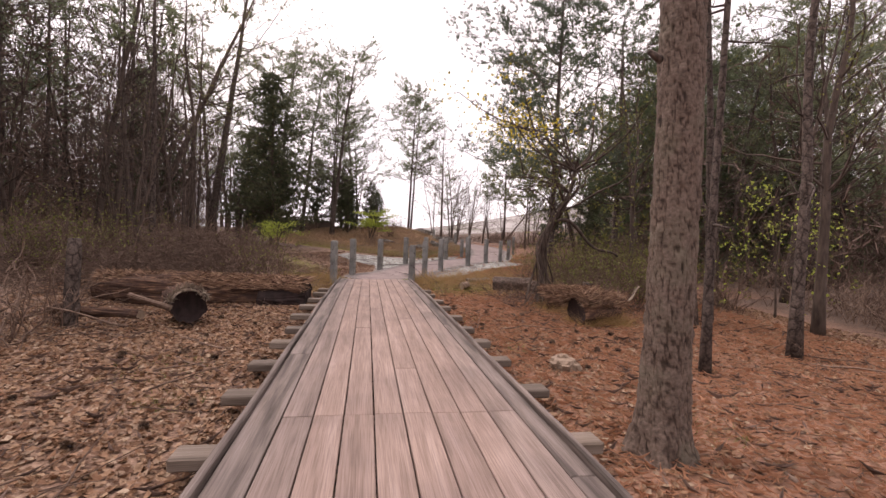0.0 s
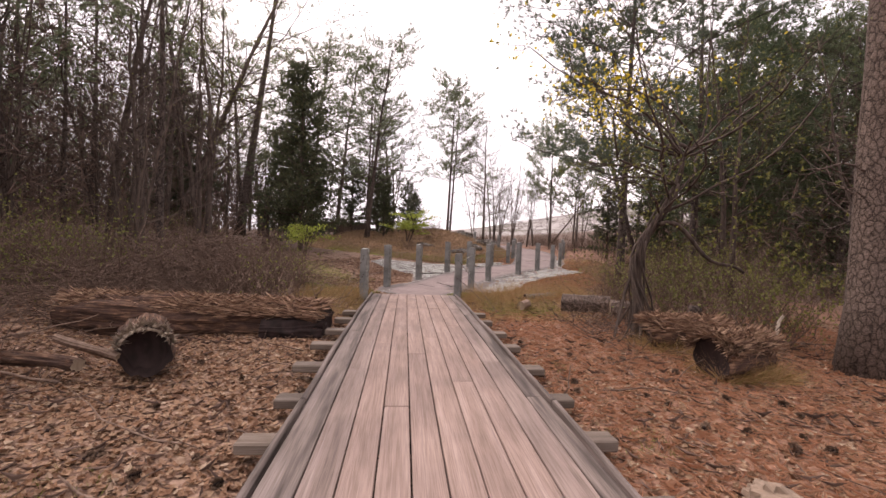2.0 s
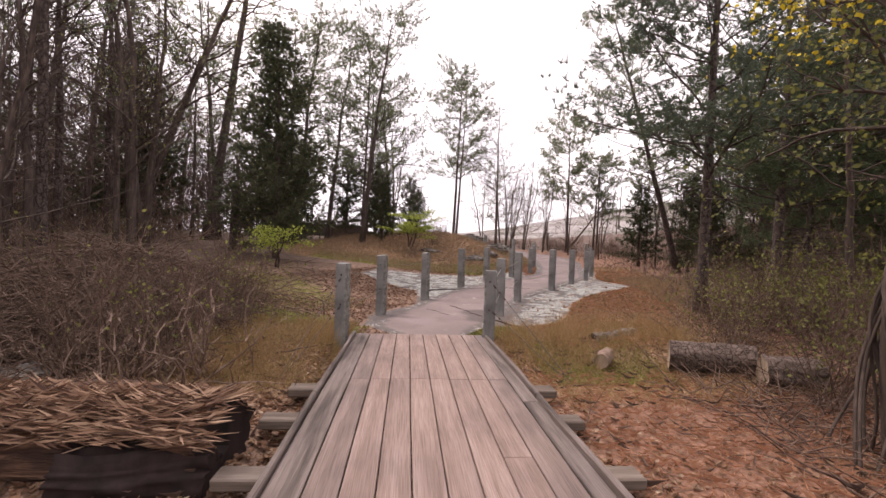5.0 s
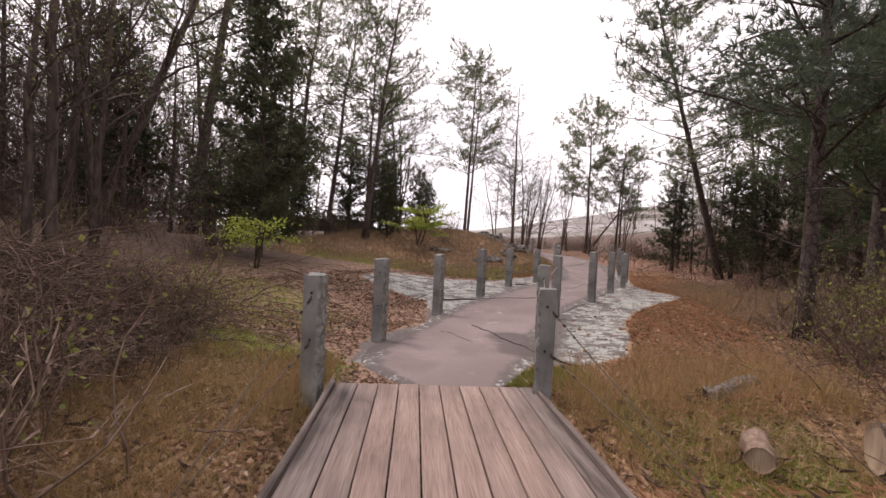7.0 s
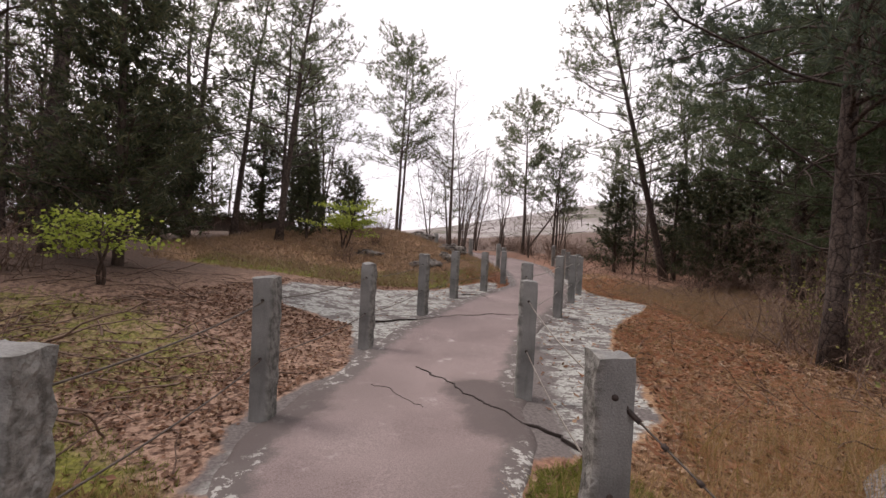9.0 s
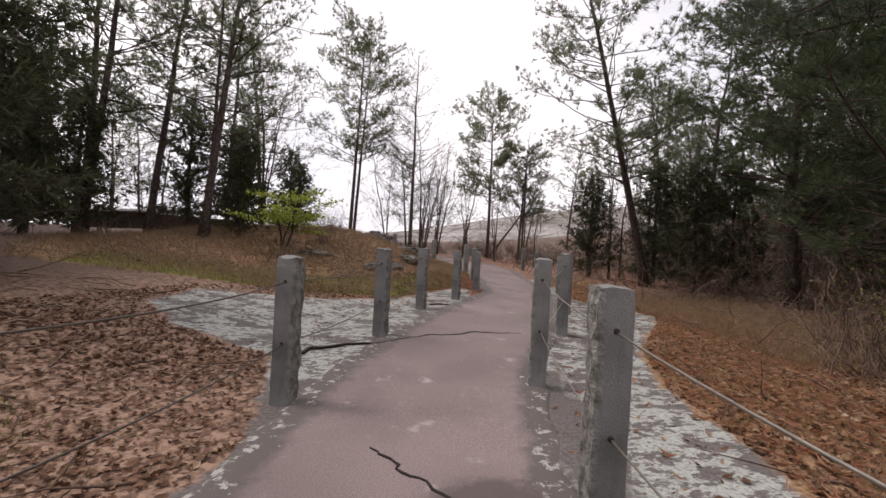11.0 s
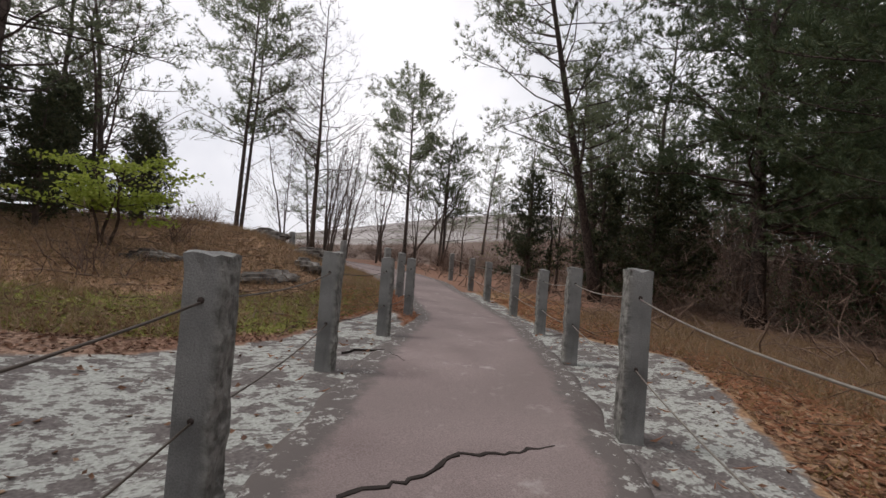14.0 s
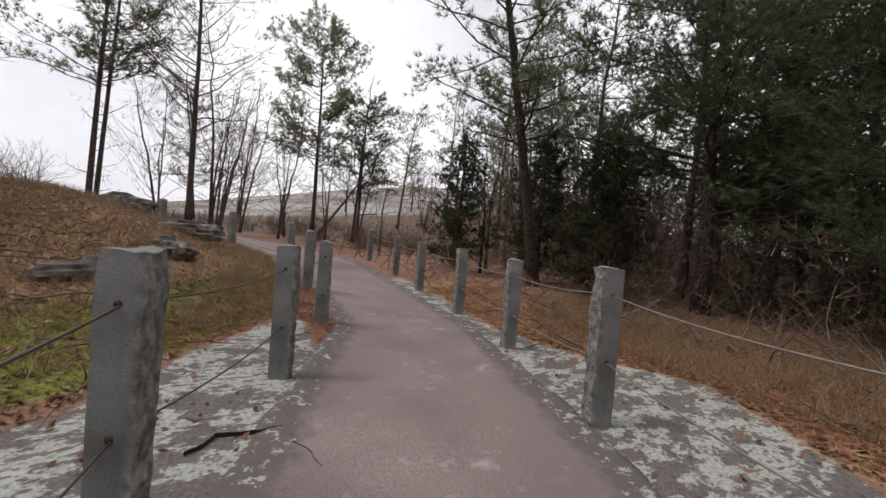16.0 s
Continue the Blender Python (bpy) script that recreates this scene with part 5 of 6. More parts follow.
for x, y, s, a in ((-1.4, 32.8, 0.62, 1.3), (0.6, 33.9, 0.55, 2.3), (-5.8, 31.2, 0.9, 3.3), (-8.6, 34.5, 1.2, 4.0), (-2.2, 38.5, 1.0, 5.0)):
    again(cedar_b, x, y, s, a)
for x, y, s, a in ((-4.8, 34.6, 1.0, 0.7), (-7.6, 36.5, 1.15, 1.9), (-1.2, 41.0, 0.9, 2.9), (-10.5, 33.0, 1.1, 4.1), (-3.2, 43.0, 1.0, 5.2)):
    again(pine_b, x, y, s, a)

for x, y, s, a in ((-8.8, 22.5, 1.0, 3.0), (-10.2, 24.4, 1.1, 4.0), (-7.6, 20.6, 0.9, 5.0), (-9.5, 19.0, 1.0, 0.9), (-8.0, 17.0, 0.9, 1.9)):
    again(bare_b, x, y, s, a)


for x, y, s, a in ((22.5, 24.5, 1.1, 1.4), (24.5, 20.0, 1.1, 4.4), (16.4, 18.4, 0.85, 5.4), (21.0, 17.0, 1.0, 0.9), (29.0, 25.5, 1.1, 1.9)):
    again(pine_b, x, y, s, a)


# ---- shrubs and brush ----
shrub_a = make_shrub(61, 1.25, 1.0, thick=0.009)
put(shrub_a, -3.6, 12.4)
shrub_b = make_shrub(62, 1.05, 1.3, stems=22, mat=MIDTWIG, thick=0.013, label="low tangle of grey brown brush")
put(shrub_b, -4.4, 14.2)
shrub_c = make_shrub(63, 1.5, 0.9, stems=20, leaf=OLIVE, label="leggy shrub with a few small olive leaves")
put(shrub_c, 5.6, 11.6)


def shrubs(n, x0, x1, y0, y1, keep, ps=(0.4, 0.4, 0.2)):
    k = 0
    while k < n:
        x, y = rs.uniform(x0, x1), rs.uniform(y0, y1)
        if keep(x, y):
            again((shrub_a, shrub_b, shrub_c)[rs.choice(3, p=ps)], x, y, rs.uniform(0.7, 1.25), rs.uniform(0, 6.28))
            k += 1


shrubs(44, -8.5, -2.3, 10.9, 17.5, lambda x, y: x < -2.4 - (y - 11) * 0.12 or y < 12.4)
shrubs(34, -16, -4.5, 6, 24, lambda x, y: True)
shrubs(30, 4.4, 9.5, 8.8, 17.5, lambda x, y: x > 4.2 + max(0, y - 12) * 0.5, (0.3, 0.3, 0.4))
shrubs(50, 8, 26, 12, 40, lambda x, y: x > 8.6 + max(0, y - 18) * 0.45, (0.4, 0.4, 0.2))
shrubs(34, 6.2, 11, 15.2, 19.6, lambda x, y: 6.2 + (y - 15.2) * 0.5 < x and (x - 7.3) ** 2 + (y - 17.3) ** 2 > 0.1, (0.2, 0.3, 0.5))
shrubs(16, 10.5, 22, 34, 46, lambda x, y: x > 12.5)
shrubs(46, 3, 24, 47, 62, lambda x, y: x > 3, (0.6, 0.4, 0.0))
shrubs(18, 9.5, 22, 40, 47, lambda x, y: x > 9.6 + (y - 40) * 0.8, (0.5, 0.5, 0.0))
shrubs(12, -7, 4, 27, 42, lambda x, y: x < 3, (0.5, 0.5, 0.0))
shrubs(40, 7, 16, -2, 10.5, lambda x, y: x > 7.2)


# ---- logs, stump, stones ----
def make_log(name, length, r, label, seed, rough=0.2, ends=CUTWOOD, mat=None, sides=18, segs=26, shaggy=False, hollow=False):
    rs2 = np.random.RandomState(seed)
    ob = tagged(new(name), label, "log")
    g = Geo()
    t = np.linspace(-0.5, 0.5, segs)
    segs, sides = segs * 2, sides * 2
    t = np.linspace(-0.5, 0.5, segs)
    R = np.ones((segs, sides)) * r
    for i in range(segs):
        for j in range(sides):
            a = j / sides * 6.283
            p = Vector((t[i] * length * 1.4, math.cos(a) * 3.2, math.sin(a) * 3.2 + seed))
            R[i, j] *= 1 + rough * (0.9 * noise.noise(p * 0.6) + 0.8 * noise.noise(Vector((p.x * 1.2, p.y * 2.5, p.z * 2.5))) + 0.35 * noise.noise(Vector((p.x * 4, p.y * 6, p.z * 6))))
    g.tube(np.stack([t * length, 0.03 * np.sin(t * 6) * length, 0 * t], 1), R, sides, False)
    part("bark", g, mat or LOGWOOD, ob)
    body = g.v[0].reshape(segs, sides, 3)
    for s in (-1, 1):
        e = Geo()
        ring = body[0 if s < 0 else -1]
        mid = ring.mean(0)
        depth = r * (1.3 if hollow else 0.12)
        inner = mid + (ring - mid) * 0.8 + (-s * depth * 0.5, 0, 0)
        core = mid + (-s * depth, 0, 0)
        e.add(np.vstack([ring, inner]), [[i, (i + 1) % sides, sides + (i + 1) % sides, sides + i][::s] for i in range(sides)])
        e.add(np.vstack([inner, [core]]), [[i, (i + 1) % sides, sides][::s] for i in range(sides)])
        # where the ends are black, the hollow's shade is in their colour
        part("log_end", e, ends, ob, "hollow black end" if hollow else "broken end grain")
    if hollow:
        rim = Geo()
        th = np.linspace(0.3, 2.9, 61)
        ring = np.stack([-length / 2 - 0.02 + 0.05 * rs2.rand(61), np.cos(th) * r * 0.93, np.sin(th) * r * 0.93], 1)
        rim.tube(ring, 0.012 + 0.016 * rs2.rand(61), 5, False)
        a = rs2.uniform(0.2, 2.9, 500)
        p = np.stack([rs2.uniform(-0.5, -0.25, 500) * length, np.cos(a) * r, np.sin(a) * r], 1)
        blades(rim, p, np.tile((-1.0, 0, 0.3), (500, 1)), 1, 0.14, 0.01, 0.35, rs2, True)
        part("bleached_rim", rim, PALETWIG, ob, "pale splintered rim")
    if shaggy:
        sp = Geo()
        n = 6500
        a = rs2.uniform(0.35, 2.8, n)
        x = rs2.uniform(-0.5, 0.5, n) * length
        p = np.stack([x, np.cos(a) * r * 1.0, np.sin(a) * r * 1.0], 1)
        d = np.stack([rs2.choice([-1, 1], n) * np.ones(n), 0.25 * np.cos(a), 0.25 * np.sin(a)], 1)
        blades(sp, p, d, 1, 0.22, 0.009, 0.2, rs2, True)
        part("shredded_bark", sp, leaf_mat("wood_splinters", [(0.07, 0.036, 0.026), (0.22, 0.125, 0.08), (0.42, 0.28, 0.19)], 0.85, 0.0), ob, "peeling strips of rotten wood", False)
    return ob


def lay(ob, a, b, z, dz=0.0):
    """Lays a log along x from a to b in plan."""
    ob.location = ((a[0] + b[0]) / 2, (a[1] + b[1]) / 2, z)
    ob.rotation_euler = (0, dz, math.atan2(b[1] - a[1], b[0] - a[0]))
    return ob


lay(make_log("fallen_log", 4.0, 0.33, "large fallen log shedding splintered red brown wood", 3, 0.22, CHAR_SHADE, shaggy=True, segs=40, sides=24), (-1.3, 10.12), (-5.3, 10.3), 0.15, -0.01)
# second piece added in black for the charred, shaded hollow under the log
lay(make_log("charred_log", 0.95, 0.13, "black piece added for the burnt and shaded hollow under the fallen log", 9, 0.8, CHAR_SHADE, CHAR_SHADE), (-1.28, 9.9), (-2.2, 9.85), 0.05)
short_log = lay(make_log("fallen_log", 1.0, 0.27, "short thick log with a hollow black end and bleached rim", 4, 0.2, CHAR_SHADE, hollow=True), (-2.78, 7.7), (-3.2, 8.55), 0.25)
lay(make_log("root_limb", 0.6, 0.035, "crooked bleached root limb beside the hollow log", 5, 0.9, mat=MIDTWIG), (-3.0, 7.55), (-3.5, 7.5), 0.33, -0.35)
lay(make_log("root_limb", 1.5, 0.07, "dark mossy limb lying in leaves", 25, 0.4), (-3.45, 7.7), (-4.9, 8.1), 0.1)
lay(make_log("fallen_log", 1.05, 0.26, "decaying log topped with dry straw", 6, 0.2, CHAR_SHADE, shaggy=True), (3.9, 9.5), (4.95, 9.3), 0.18)
lay(make_log("fallen_log", 1.0, 0.28, "decaying hollow log in the leaf litter", 7, 0.18, CHAR_SHADE, shaggy=True), (4.0, 8.05), (4.7, 8.3), 0.18)
lay(make_log("dead_branch", 0.6, 0.022, "pale splintered dead branch propped on the rotten logs", 15, 0.4, mat=PALETWIG), (5.5, 8.9), (6.0, 9.25), 0.4, -0.5)
lay(make_log("sawn_log", 1.05, 0.2, "short sawn log lying in grass", 8, 0.12, CUTWOOD, PINE_BARK), (3.65, 12.65), (4.6, 12.35), 0.2)
lay(make_log("sawn_log", 0.7, 0.19, "split log with curled bark beside brush", 18, 0.3, CUTWOOD, PINE_BARK), (4.5, 12.0), (5.1, 11.9), 0.16)
lay(make_log("log_piece", 0.45, 0.1, "small pale log piece in green grass", 10, 0.15, CUTWOOD, MIDTWIG), (2.6, 12.55), (2.95, 13.05), 0.1)
lay(make_log("branch_log", 1.15, 0.085, "grey barked branch lying in dry grass", 11, 0.2, CHAR_SHADE, GREYBARK), (3.1, 14.0), (4.15, 14.55), 0.11)
lay(make_log("log_piece", 0.6, 0.12, "cut log piece leaning on the leafy bank", 12, 0.12), (-8.2, 28.6), (-7.8, 29.1), at_land(-8, 29) + 0.12, -0.5)


def make_stump(x, y, h, r, seed):
    rs2 = np.random.RandomState(seed)
    ob = tagged(new("tree_stump"), "dark rotten standing stump among brush", "stump")
    g = Geo()
    t = np.linspace(0, 1, 8)
    g.tube(np.stack([0.05 * t, 0 * t, -0.1 + (h + 0.1) * t], 1), r * (1.3 - 0.4 * t[:, None] ** 0.5 + 0.12 * rs2.randn(8, 12)), 12)
    part("stump", g, PINE_BARK_FAR, ob)
    put(ob, x, y)


make_stump(-4.45, 7.75, 1.35, 0.09, 3)
make_stump(-6.4, 24.0, 2.4, 0.13, 5)
make_stump(5.4, 10.6, 0.5, 0.12, 8)


def make_stone(sx, sy, sz, seed, label):
    bm = bmesh.new()
    bmesh.ops.create_icosphere(bm, subdivisions=4, radius=1)
    for v in bm.verts:
        q = v.co * 0.9 + Vector((seed * 3.1, seed, 0))
        v.co *= 1 + 0.4 * noise.noise(q) + 0.22 * noise.noise(q * 3) + 0.08 * noise.noise(q * 8)
        v.co = Vector((round(v.co.x * 3) / 3 * 0.5 + v.co.x * 0.5, round(v.co.y * 3) / 3 * 0.4 + v.co.y * 0.6, round(v.co.z * 2.5) / 2.5 * 0.6 + v.co.z * 0.4))
        v.co = Vector((v.co.x * sx, v.co.y * sy, v.co.z * sz))
    ob = new("stone", bm_mesh("stone", bm))
    ob.data.materials.append(ROCK)
    return tagged(ob, label, "rock")


put(make_stone(0.16, 0.2, 0.12, 1, "buff angular stone lying in the leaves"), 2.4, 5.3, dz=0.04, yaw=0.7).data.materials[0] = PALEROCK
put(make_stone(0.9, 0.6, 0.4, 2, "grey granite outcrop on the grassy knoll"), 4.2, 37.0, dz=-0.05)
for k, (x, y, a, b, c) in enumerate([(3.3, 28.9, 0.8, 0.3, 0.2), (4.6, 31.0, 0.8, 0.35, 0.25), (5.2, 34.0, 1.0, 0.4, 0.25), (6.3, 37.6, 1.3, 0.5, 0.3), (7.4, 42.0, 2.2, 0.8, 0.4), (4.6, 41.0, 1.6, 0.6, 0.4)]):
    put(make_stone(a, b, c, 30 + k, "cracked dark granite ledge breaking through the grass"), x, y, dz=0.0, yaw=0.5 + k)
put(make_stone(0.55, 0.3, 0.14, 5, "dark flat stone half buried in grass"), 1.1, 29.6, dz=0.02)
put(make_stone(0.28, 0.2, 0.1, 6, "flat grey stone at the foot of the bank"), -4.9, 12.2, dz=0.08)
put(make_stone(0.25, 0.2, 0.12, 7, "reddish stone at the foot of the bank"), -4.1, 11.9, dz=0.05)


# ---- park building beyond the trees ----
def make_shelter():
    ob = thing("park_building", -8.8, 53, 0.2, "low building with a pale sloping roof behind the trees", "building")
    b = box_bm(9.0, 4.5, 2.6, 0.02, (0, 0, 1.3))
    part("wall", bm_mesh("wall", b), WALLM, ob)
    r = box_bm(10.4, 6.0, 0.16, 0.02, (0, 0, 0))
    o = part("roof", bm_mesh("roof", r), ROOF, ob, "pale metal roof")
    o.location = (0, 0, 2.85)
    o.rotation_euler = (0, -0.07, 0)
    ob.rotation_euler = (0, 0, 0.35)
    for k in range(3):
        w = part("window", bm_mesh("window", box_bm(1.1, 0.06, 0.9, 0.01)), RUST_AND_OPENINGS, ob)
        w.location = (-2.8 + 2.8 * k, -2.27, 1.5)


make_shelter()


# ---- litter, straw, grass, twigs on the ground ----
PAVE_POLY = np.vstack([PAVE_L, PAVE_R[::-1]])


def off_limits(x, y):
    deck = (x > -0.97) & (x < 1.37) & (y < 14.15)
    return deck | (poly_depth(x, y, PAVE_POLY) > 0.0)


def rock_at(x, y):
    return np.maximum(poly_depth(x, y, ROCK_L), poly_depth(x, y, ROCK_R)) > 0.05


def litter(name, mat, n, x0, x1, y0, y1, size, label, seed, flatness=0.35, on_rock=0.03, keep=None, power=1.0, lift=0.012, ratio=0.33):
    r2 = np.random.RandomState(seed)
    x, y = r2.uniform(x0, x1, n), y0 + (y1 - y0) * r2.rand(n) ** power
    ok = ~off_limits(x, y) & (~rock_at(x, y) | (r2.rand(n) < on_rock))
    if keep:
        ok &= keep(x, y, r2)
    x, y = x[ok], y[ok]
    n = len(x)
    z = land(x, y) + lift * r2.rand(n) + 0.004
    a = r2.uniform(0, 6.283, n)
    d = np.stack([np.cos(a), np.sin(a), r2.randn(n) * flatness], 1)
    d /= np.linalg.norm(d, axis=1)[:, None]
    s = np.cross(d, np.stack([r2.randn(n) * flatness, r2.randn(n) * flatness, np.ones(n)], 1))
    s /= np.linalg.norm(s, axis=1)[:, None]
    up = np.cross(s, d)
    ln = (size * r2.uniform(0.5, 1.3, n))[:, None]
    c = np.stack([x, y, z], 1)
    w = ln * ratio
    curl = ln * r2.uniform(0.05, 0.3, n)[:, None]
    v = np.stack([c - d * ln * 0.5 + up * curl, c + s * w + up * curl * 0.6, c + d * ln * 0.5 + up * curl, c - s * w + up * curl * 0.6, c], 1)
    v[..., 2] = np.maximum(v[..., 2], z[:, None] - 0.002)
    g = Geo()
    b = (np.arange(n) * 5)[:, None]
    f = np.stack([np.stack([b[:, 0] + i, b[:, 0] + (i + 1) % 4, b[:, 0] + 4], 1) for i in range(4)], 1).reshape(-1, 3)
    g.add(v.reshape(-1, 3), f)
    tagged(part(name, g, mat, smooth=False), label, "leaf litter", kind="stuff")


def ground_blades(name, mat, regions, length, width, label, seed, category="grass", upright=1.2, spread=0.5, clump=0.0):
    r2 = np.random.RandomState(seed)
    g = Geo()
    for poly, n in regions:
        p = np.array(poly, float)
        lo, hi = p.min(0), p.max(0)
        x, y = r2.uniform(lo[0], hi[0], n), r2.uniform(lo[1], hi[1], n)
        dens = waves(x, y, 2.5, seed + 1) + 0.3 > r2.uniform(-0.6, 0.6, n) if clump else np.ones(n, bool)
        ok = (poly_depth(x, y, poly) > -0.1 * r2.rand(n)) & ~off_limits(x, y) & ~rock_at(x, y) & dens
        x, y = x[ok], y[ok]
        at = np.stack([x, y, land(x, y) - 0.01], 1)
        way = np.tile([0, 0, upright], (len(x), 1)) + np.stack([r2.randn(len(x)) * spread, r2.randn(len(x)) * spread, 0 * x], 1)
        blades(g, at, way, 3, length, width, 0.35, r2)
    tagged(part(name, g, mat, smooth=False), label, category, kind="stuff")


litter("leaf_litter", DEAD, 60000, -6.5, 0, -0.5, 12.5, 0.068, "curled dead brown leaves covering the ground", 101, keep=lambda x, y, r: r.rand(len(x)) < np.clip((x + 9) / 6, 0.25, 1))
litter("leaf_litter", DEAD, 46000, 1.2, 9.5, -0.5, 12.5, 0.066, "curled dead brown leaves and pine straw", 102, keep=lambda x, y, r: waves(x, y, 0.9, 40) + 0.35 > r.uniform(-0.5, 0.5, len(x)))
litter("leaf_litter", DARKLEAF, 110000, -7, 13, 12.5, 26, 0.064, "scattered dead leaves over moss and dry grass", 103, keep=lambda x, y, r: (centre_x(y) - x < 6.5) & (x - centre_x(y) < 9) & (waves(x, y, 1.4, 41) + 0.3 > r.uniform(-0.5, 0.5, len(x))))
litter("leaf_litter", DEAD, 9000, -4, 9, 26, 36, 0.09, "sparse dead leaves on the knoll", 104)
litter("leaf_litter", DEAD, 9000, 2.2, 8.5, 12.8, 20.5, 0.085, "rust brown dead leaves drifted beside the first posts", 108, keep=lambda x, y, r: poly_depth(x, y, ROCK_R) > -3.5)
litter("pine_straw", STRAW, 32000, 1.2, 8.5, -0.5, 12.5, 0.13, "rust coloured pine needles matted on the ground", 105, ratio=0.03, flatness=0.15, lift=0.03)
litter("pine_straw", STRAW, 32000, 2.4, 13, 13.5, 30, 0.15, "rust coloured pine needles along the path edge", 106, ratio=0.03, flatness=0.2, lift=0.03, keep=lambda x, y, r: poly_depth(x, y, ROCK_R) > -2.2)
litter("bark_flakes", TWIGSTUFF, 3600, -6.5, 8, 0, 14, 0.2, "broken sticks and bark flakes among the leaves", 107, ratio=0.06, flatness=0.1, lift=0.03)

ground_blades("dry_grass", DRYGRASS, [(GRASS[0], 9000), (GRASS[1], 26000)], 0.2, 0.006, "dry tan grass tufts beside the path", 111, spread=0.7, clump=1)
ground_blades("rust_grass", REDGRASS, [(GRASS[2], 30000), ([(7.5, 19), (12, 18), (17, 28), (12, 28), (9, 25.5)], 16000)], 0.3, 0.009, "rust coloured dry grass covering the knoll and verge", 112, spread=0.8, clump=1)
ground_blades("green_grass", GREENGRASS, [(MOSS[0], 3500), (MOSS[1], 6000), (MOSS[2], 24000), (MOSS[3], 5000), (MOSS[4], 7000), ([(6.2, 30), (6.9, 30), (7.2, 35), (5.4, 33)], 4000)], 0.08, 0.006, "short green grass and moss", 113, spread=0.9)
ground_blades("tall_grass", DRYGRASS, [([(1.35, 13.2), (2.0, 13.2), (2.0, 14.4), (1.35, 14.4)], 130), ([(-1.5, 13.3), (-0.95, 13.3), (-0.95, 14.2), (-1.5, 14.2)], 120), ([(2.2, 13.6), (4.6, 13.4), (4.8, 15.2), (3.0, 15.4)], 900), ([(1.5, 12.4), (2.6, 12.6), (2.8, 14.6), (1.6, 14.6)], 320)], 0.5, 0.005, "tall pale dry grass stems by the posts", 114, spread=0.3)


def sticks(name, n, regions, label, seed, size=0.7, thick=0.007, mat=None, lift=0.12):
    r2 = np.random.RandomState(seed)
    g = Geo()
    for (x0, x1, y0, y1, k) in regions:
        for _ in range(k):
            x, y = r2.uniform(x0, x1), r2.uniform(y0, y1)
            if off_limits(np.array([x]), np.array([y]))[0] or rock_at(np.array([x]), np.array([y]))[0]:
                continue
            a = r2.uniform(0, 6.283)
            L = size * r2.uniform(0.4, 1.6)
            pts, rr, _d = limb(r2, (x, y, at_land(x, y) + 0.01), (math.cos(a), math.sin(a), r2.uniform(0, lift * 2)), L, thick * r2.uniform(0.5, 1.6), 5, 0.16, -0.02)
            pts[:, 2] = np.maximum(pts[:, 2], land(pts[:, 0], pts[:, 1]) + 0.005)
            if np.any(off_limits(pts[:, 0], pts[:, 1])):
                continue
            g.tube(pts, rr, 4, False)
    tagged(part(name, g, mat or TWIG), label, "brush", kind="stuff")


sticks("fallen_twigs", 0, [(-6.5, -1, 0, 11, 260), (1.5, 7, 0, 12, 200), (-6, 0, 12, 24, 260), (3, 14, 14, 30, 420), (-4, 6, 25, 36, 200)], "thin fallen twigs scattered on the ground", 121)
sticks("brush_pile", 0, [(3.2, 6.5, 9.2, 12.2, 620), (4.6, 9, 12.2, 16.5, 420)], "tangled pile of bare brushwood", 122, 0.6, 0.007, TWIG, 0.4)


def brush_mound(x0, y0, rx, ry, h, n, seed, mat):
    r2 = np.random.RandomState(seed)
    g = Geo()
    for _ in range(n):
        a, q = r2.uniform(0, 6.283), r2.rand() ** 0.5
        x, y = x0 + rx * q * math.cos(a), y0 + ry * q * math.sin(a)
        z = at_land(x, y) + h * (1 - q * q) * r2.rand() ** 0.6
        b = r2.uniform(0, 6.283)
        pts, rr, _d = limb(r2, (x, y, z), (math.cos(b), math.sin(b), r2.uniform(-0.25, 0.45)), r2.uniform(0.4, 1.6), r2.uniform(0.004, 0.013), 5, 0.2, -0.04)
        pts[:, 2] = np.maximum(pts[:, 2], land(pts[:, 0], pts[:, 1]) + 0.005)
        if np.any(off_limits(pts[:, 0], pts[:, 1])):
            continue
        g.tube(pts, rr, 4, False)
    tagged(part("brush_mound", g, mat), "waist-high mound of tangled brown brushwood", "brush", kind="stuff")


brush_mound(-5.1, 14.9, 1.9, 3.2, 1.15, 1900, 161, TWIG)
brush_mound(-5.1, 14.9, 2.0, 3.3, 1.2, 1300, 163, MIDTWIG)
brush_mound(-6.2, 11.6, 2.6, 1.8, 0.6, 900, 162, TWIG)
sticks("undergrowth", 0, [(10.5, 24, 19, 40, 1000), (-16, -6, 6, 30, 600)], "low bare undergrowth under the trees", 123, 1.2, 0.013, MIDTWIG, 0.6)
sticks("dead_branches", 0, [(-6, -1.5, 3, 10, 16), (2.5, 6.5, 2, 9, 8), (-5, -1, 14, 24, 16), (9, 16, 20, 30, 30)], "dry brown dead branches on the ground", 124, 0.9, 0.017, MIDTWIG, 0.1)

ground_blades("rust_grass", REDGRASS, [([(1.9, 12.9), (5.2, 12.7), (6.0, 16.5), (4.2, 17.0), (3.3, 15.6), (2.0, 15.0)], 2600)], 0.26, 0.005, "rust coloured grass beside the first posts", 131, spread=0.6, clump=1)
ground_blades("log_straw", DRYGRASS, [([(3.8, 9.1), (5.1, 8.9), (5.2, 9.7), (3.9, 9.8)], 1500), ([(3.9, 7.75), (4.9, 7.9), (4.9, 8.5), (3.9, 8.3)], 1500)], 0.42, 0.006, "dry straw heaped over the rotten logs", 132, upright=0.5, spread=0.9)

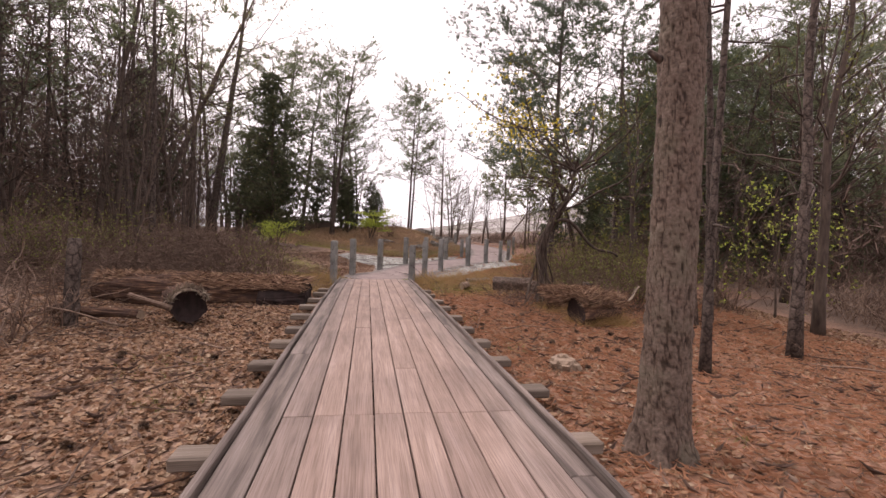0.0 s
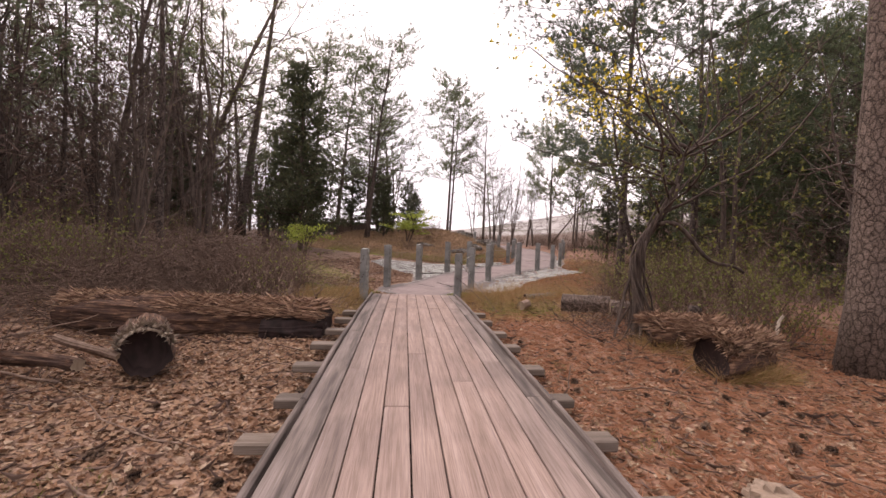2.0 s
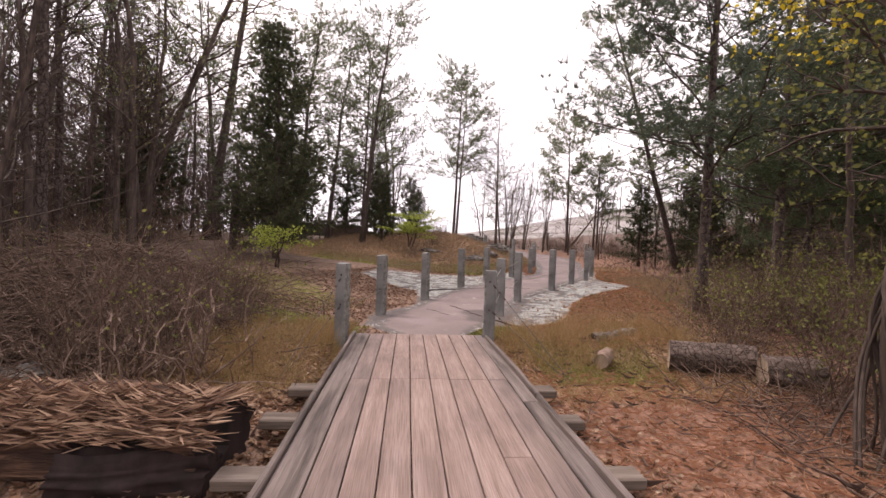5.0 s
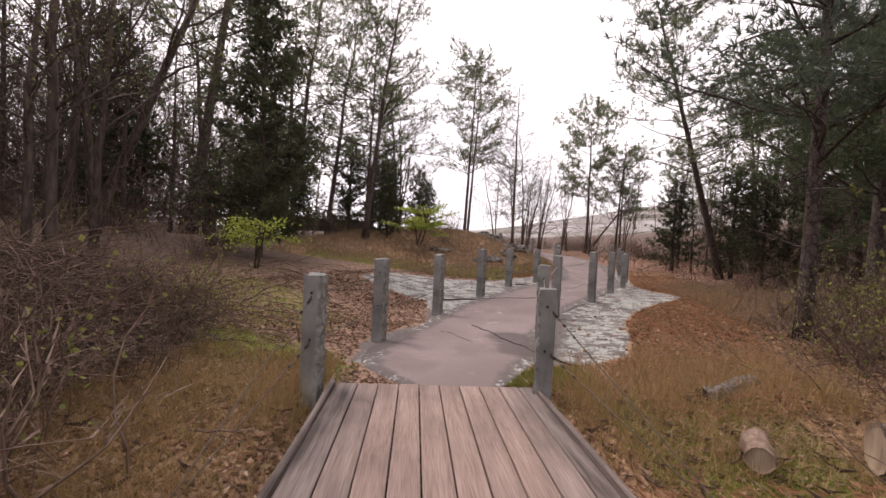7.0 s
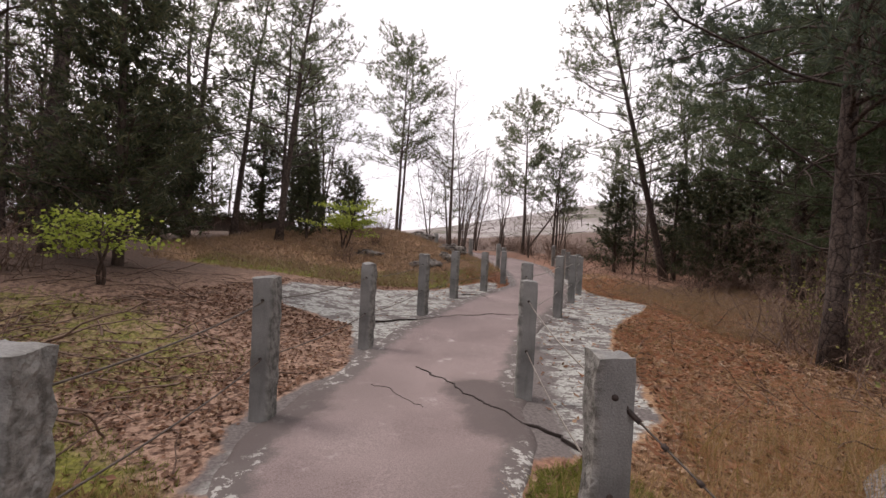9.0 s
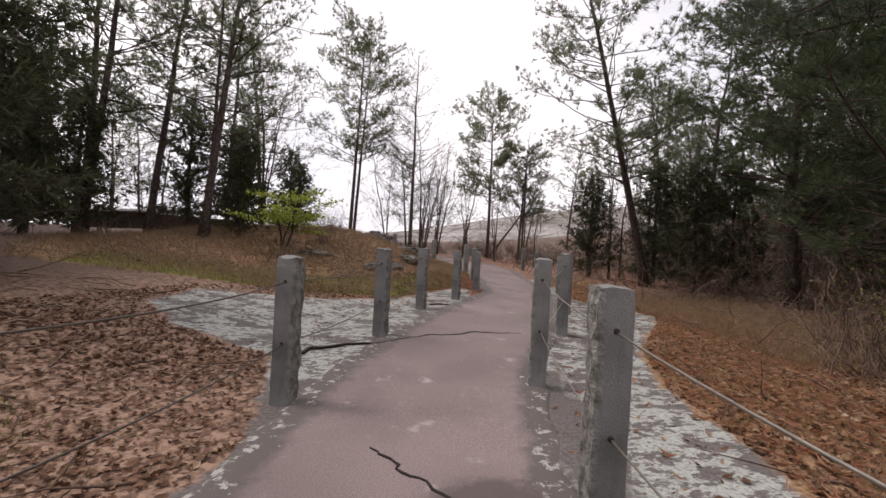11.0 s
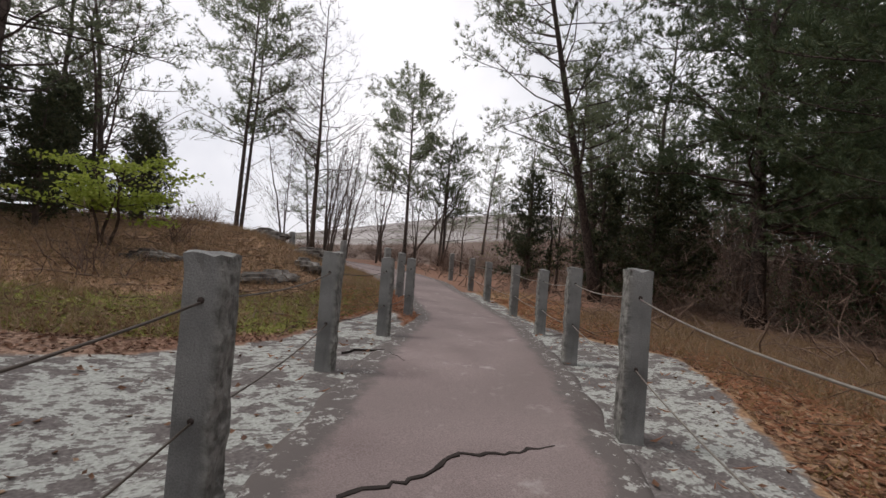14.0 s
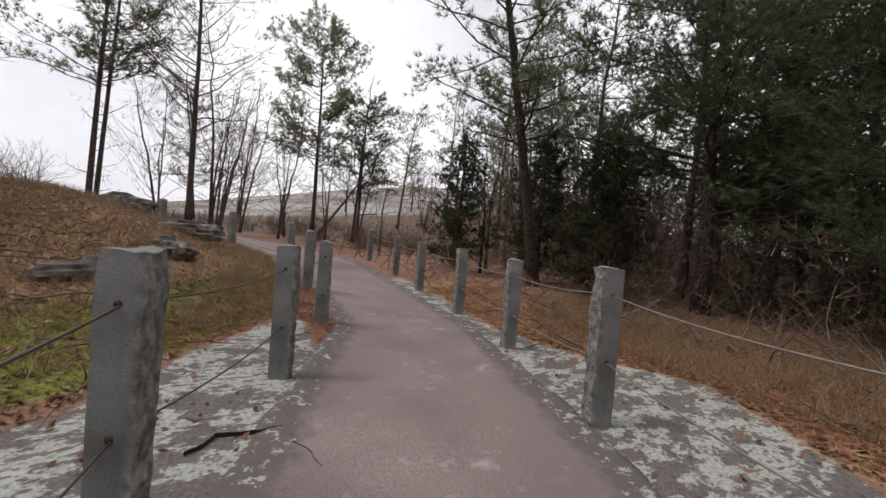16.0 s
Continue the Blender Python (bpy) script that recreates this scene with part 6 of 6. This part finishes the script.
sticks("knoll_debris", 0, [(-5, 4, 25.5, 36, 260), (-6, -1.5, 15, 22, 160), (8, 14, 20, 30, 200)], "broken sticks lying over dry grass", 133, 0.8, 0.011, MIDTWIG, 0.12)
ground_blades("tan_grass", DRYGRASS, [(GRASS[2], 9000), ([(7.5, 19), (12, 18), (17, 28), (12, 28), (9, 25.5)], 9000)], 0.24, 0.008, "tan dry grass on the knoll and verge", 134, spread=0.8, clump=1)

for k, (x, y, r_, n) in enumerate([(-1.75, 4.4, 0.3, 60), (2.0, 6.2, 0.25, 60), (-2.2, 5.4, 0.5, 90), (2.9, 3.4, 0.3, 50), (1.9, 8.4, 0.3, 60)]):
    ground_blades("grass_tuft", GREENGRASS, [([(x - r_, y - r_), (x + r_, y - r_), (x + r_, y + r_), (x - r_, y + r_)], n)], 0.09, 0.005, "small tuft of green grass in the leaves", 150 + k, spread=0.8)


litter("leaf_litter", DEAD, 13000, -4.4, -1.0, 11.3, 15.0, 0.07, "pale dead leaves among the grass beside the first post", 109)
ground_blades("tan_grass", PALEGRASS, [([(-4.2, 11.2), (-1.0, 11.6), (-1.0, 14.6), (-3.4, 14.8)], 5200), ([(1.5, 11.6), (5.0, 11.6), (5.2, 15.2), (3.2, 15.4), (1.6, 14.4)], 5200)], 0.17, 0.006, "tufts of tan dry grass around the first posts", 135, upright=0.6, spread=0.9, clump=1)


def make_cone(seed):
    rs2 = np.random.RandomState(seed)
    ob = tagged(new("pine_cone"), "open brown pine cone lying in the leaf litter", "pine cone", "pine cones on the ground")
    g = Geo()
    g.tube([(-0.028, 0, 0.018), (0, 0, 0.02), (0.034, 0, 0.018)], [0.012, 0.012, 0.005], 6)
    part("core", g, CHAR_SHADE, ob)
    s = Geo()
    a = rs2.uniform(0, 6.283, 90)
    x = rs2.uniform(-0.03, 0.034, 90)
    at = np.stack([x, 0.01 * np.cos(a), 0.02 + 0.01 * np.sin(a)], 1)
    blades(s, at, np.stack([0.5 + 0 * a, np.cos(a), np.sin(a)], 1), 1, 0.026, 0.009, 0.1, rs2, True)
    part("cone_body", s, CONE, ob, "open woody scales", False)
    return ob


CONE = leaf_mat("cone_scales", [(0.1, 0.06, 0.04), (0.2, 0.13, 0.09)], 0.8, 0.0)
cone = put(make_cone(5), 1.9, 7.4, dz=0.02)
r3 = np.random.RandomState(91)
for _ in range(60):
    x, y = (r3.uniform(1.5, 4.2), r3.uniform(5.2, 10.5)) if r3.rand() < 0.7 else (r3.uniform(-3.2, -1.0), r3.uniform(2.0, 9.4))
    again(cone, x, y, r3.uniform(0.8, 1.3), r3.uniform(0, 6.28), dz=0.02)
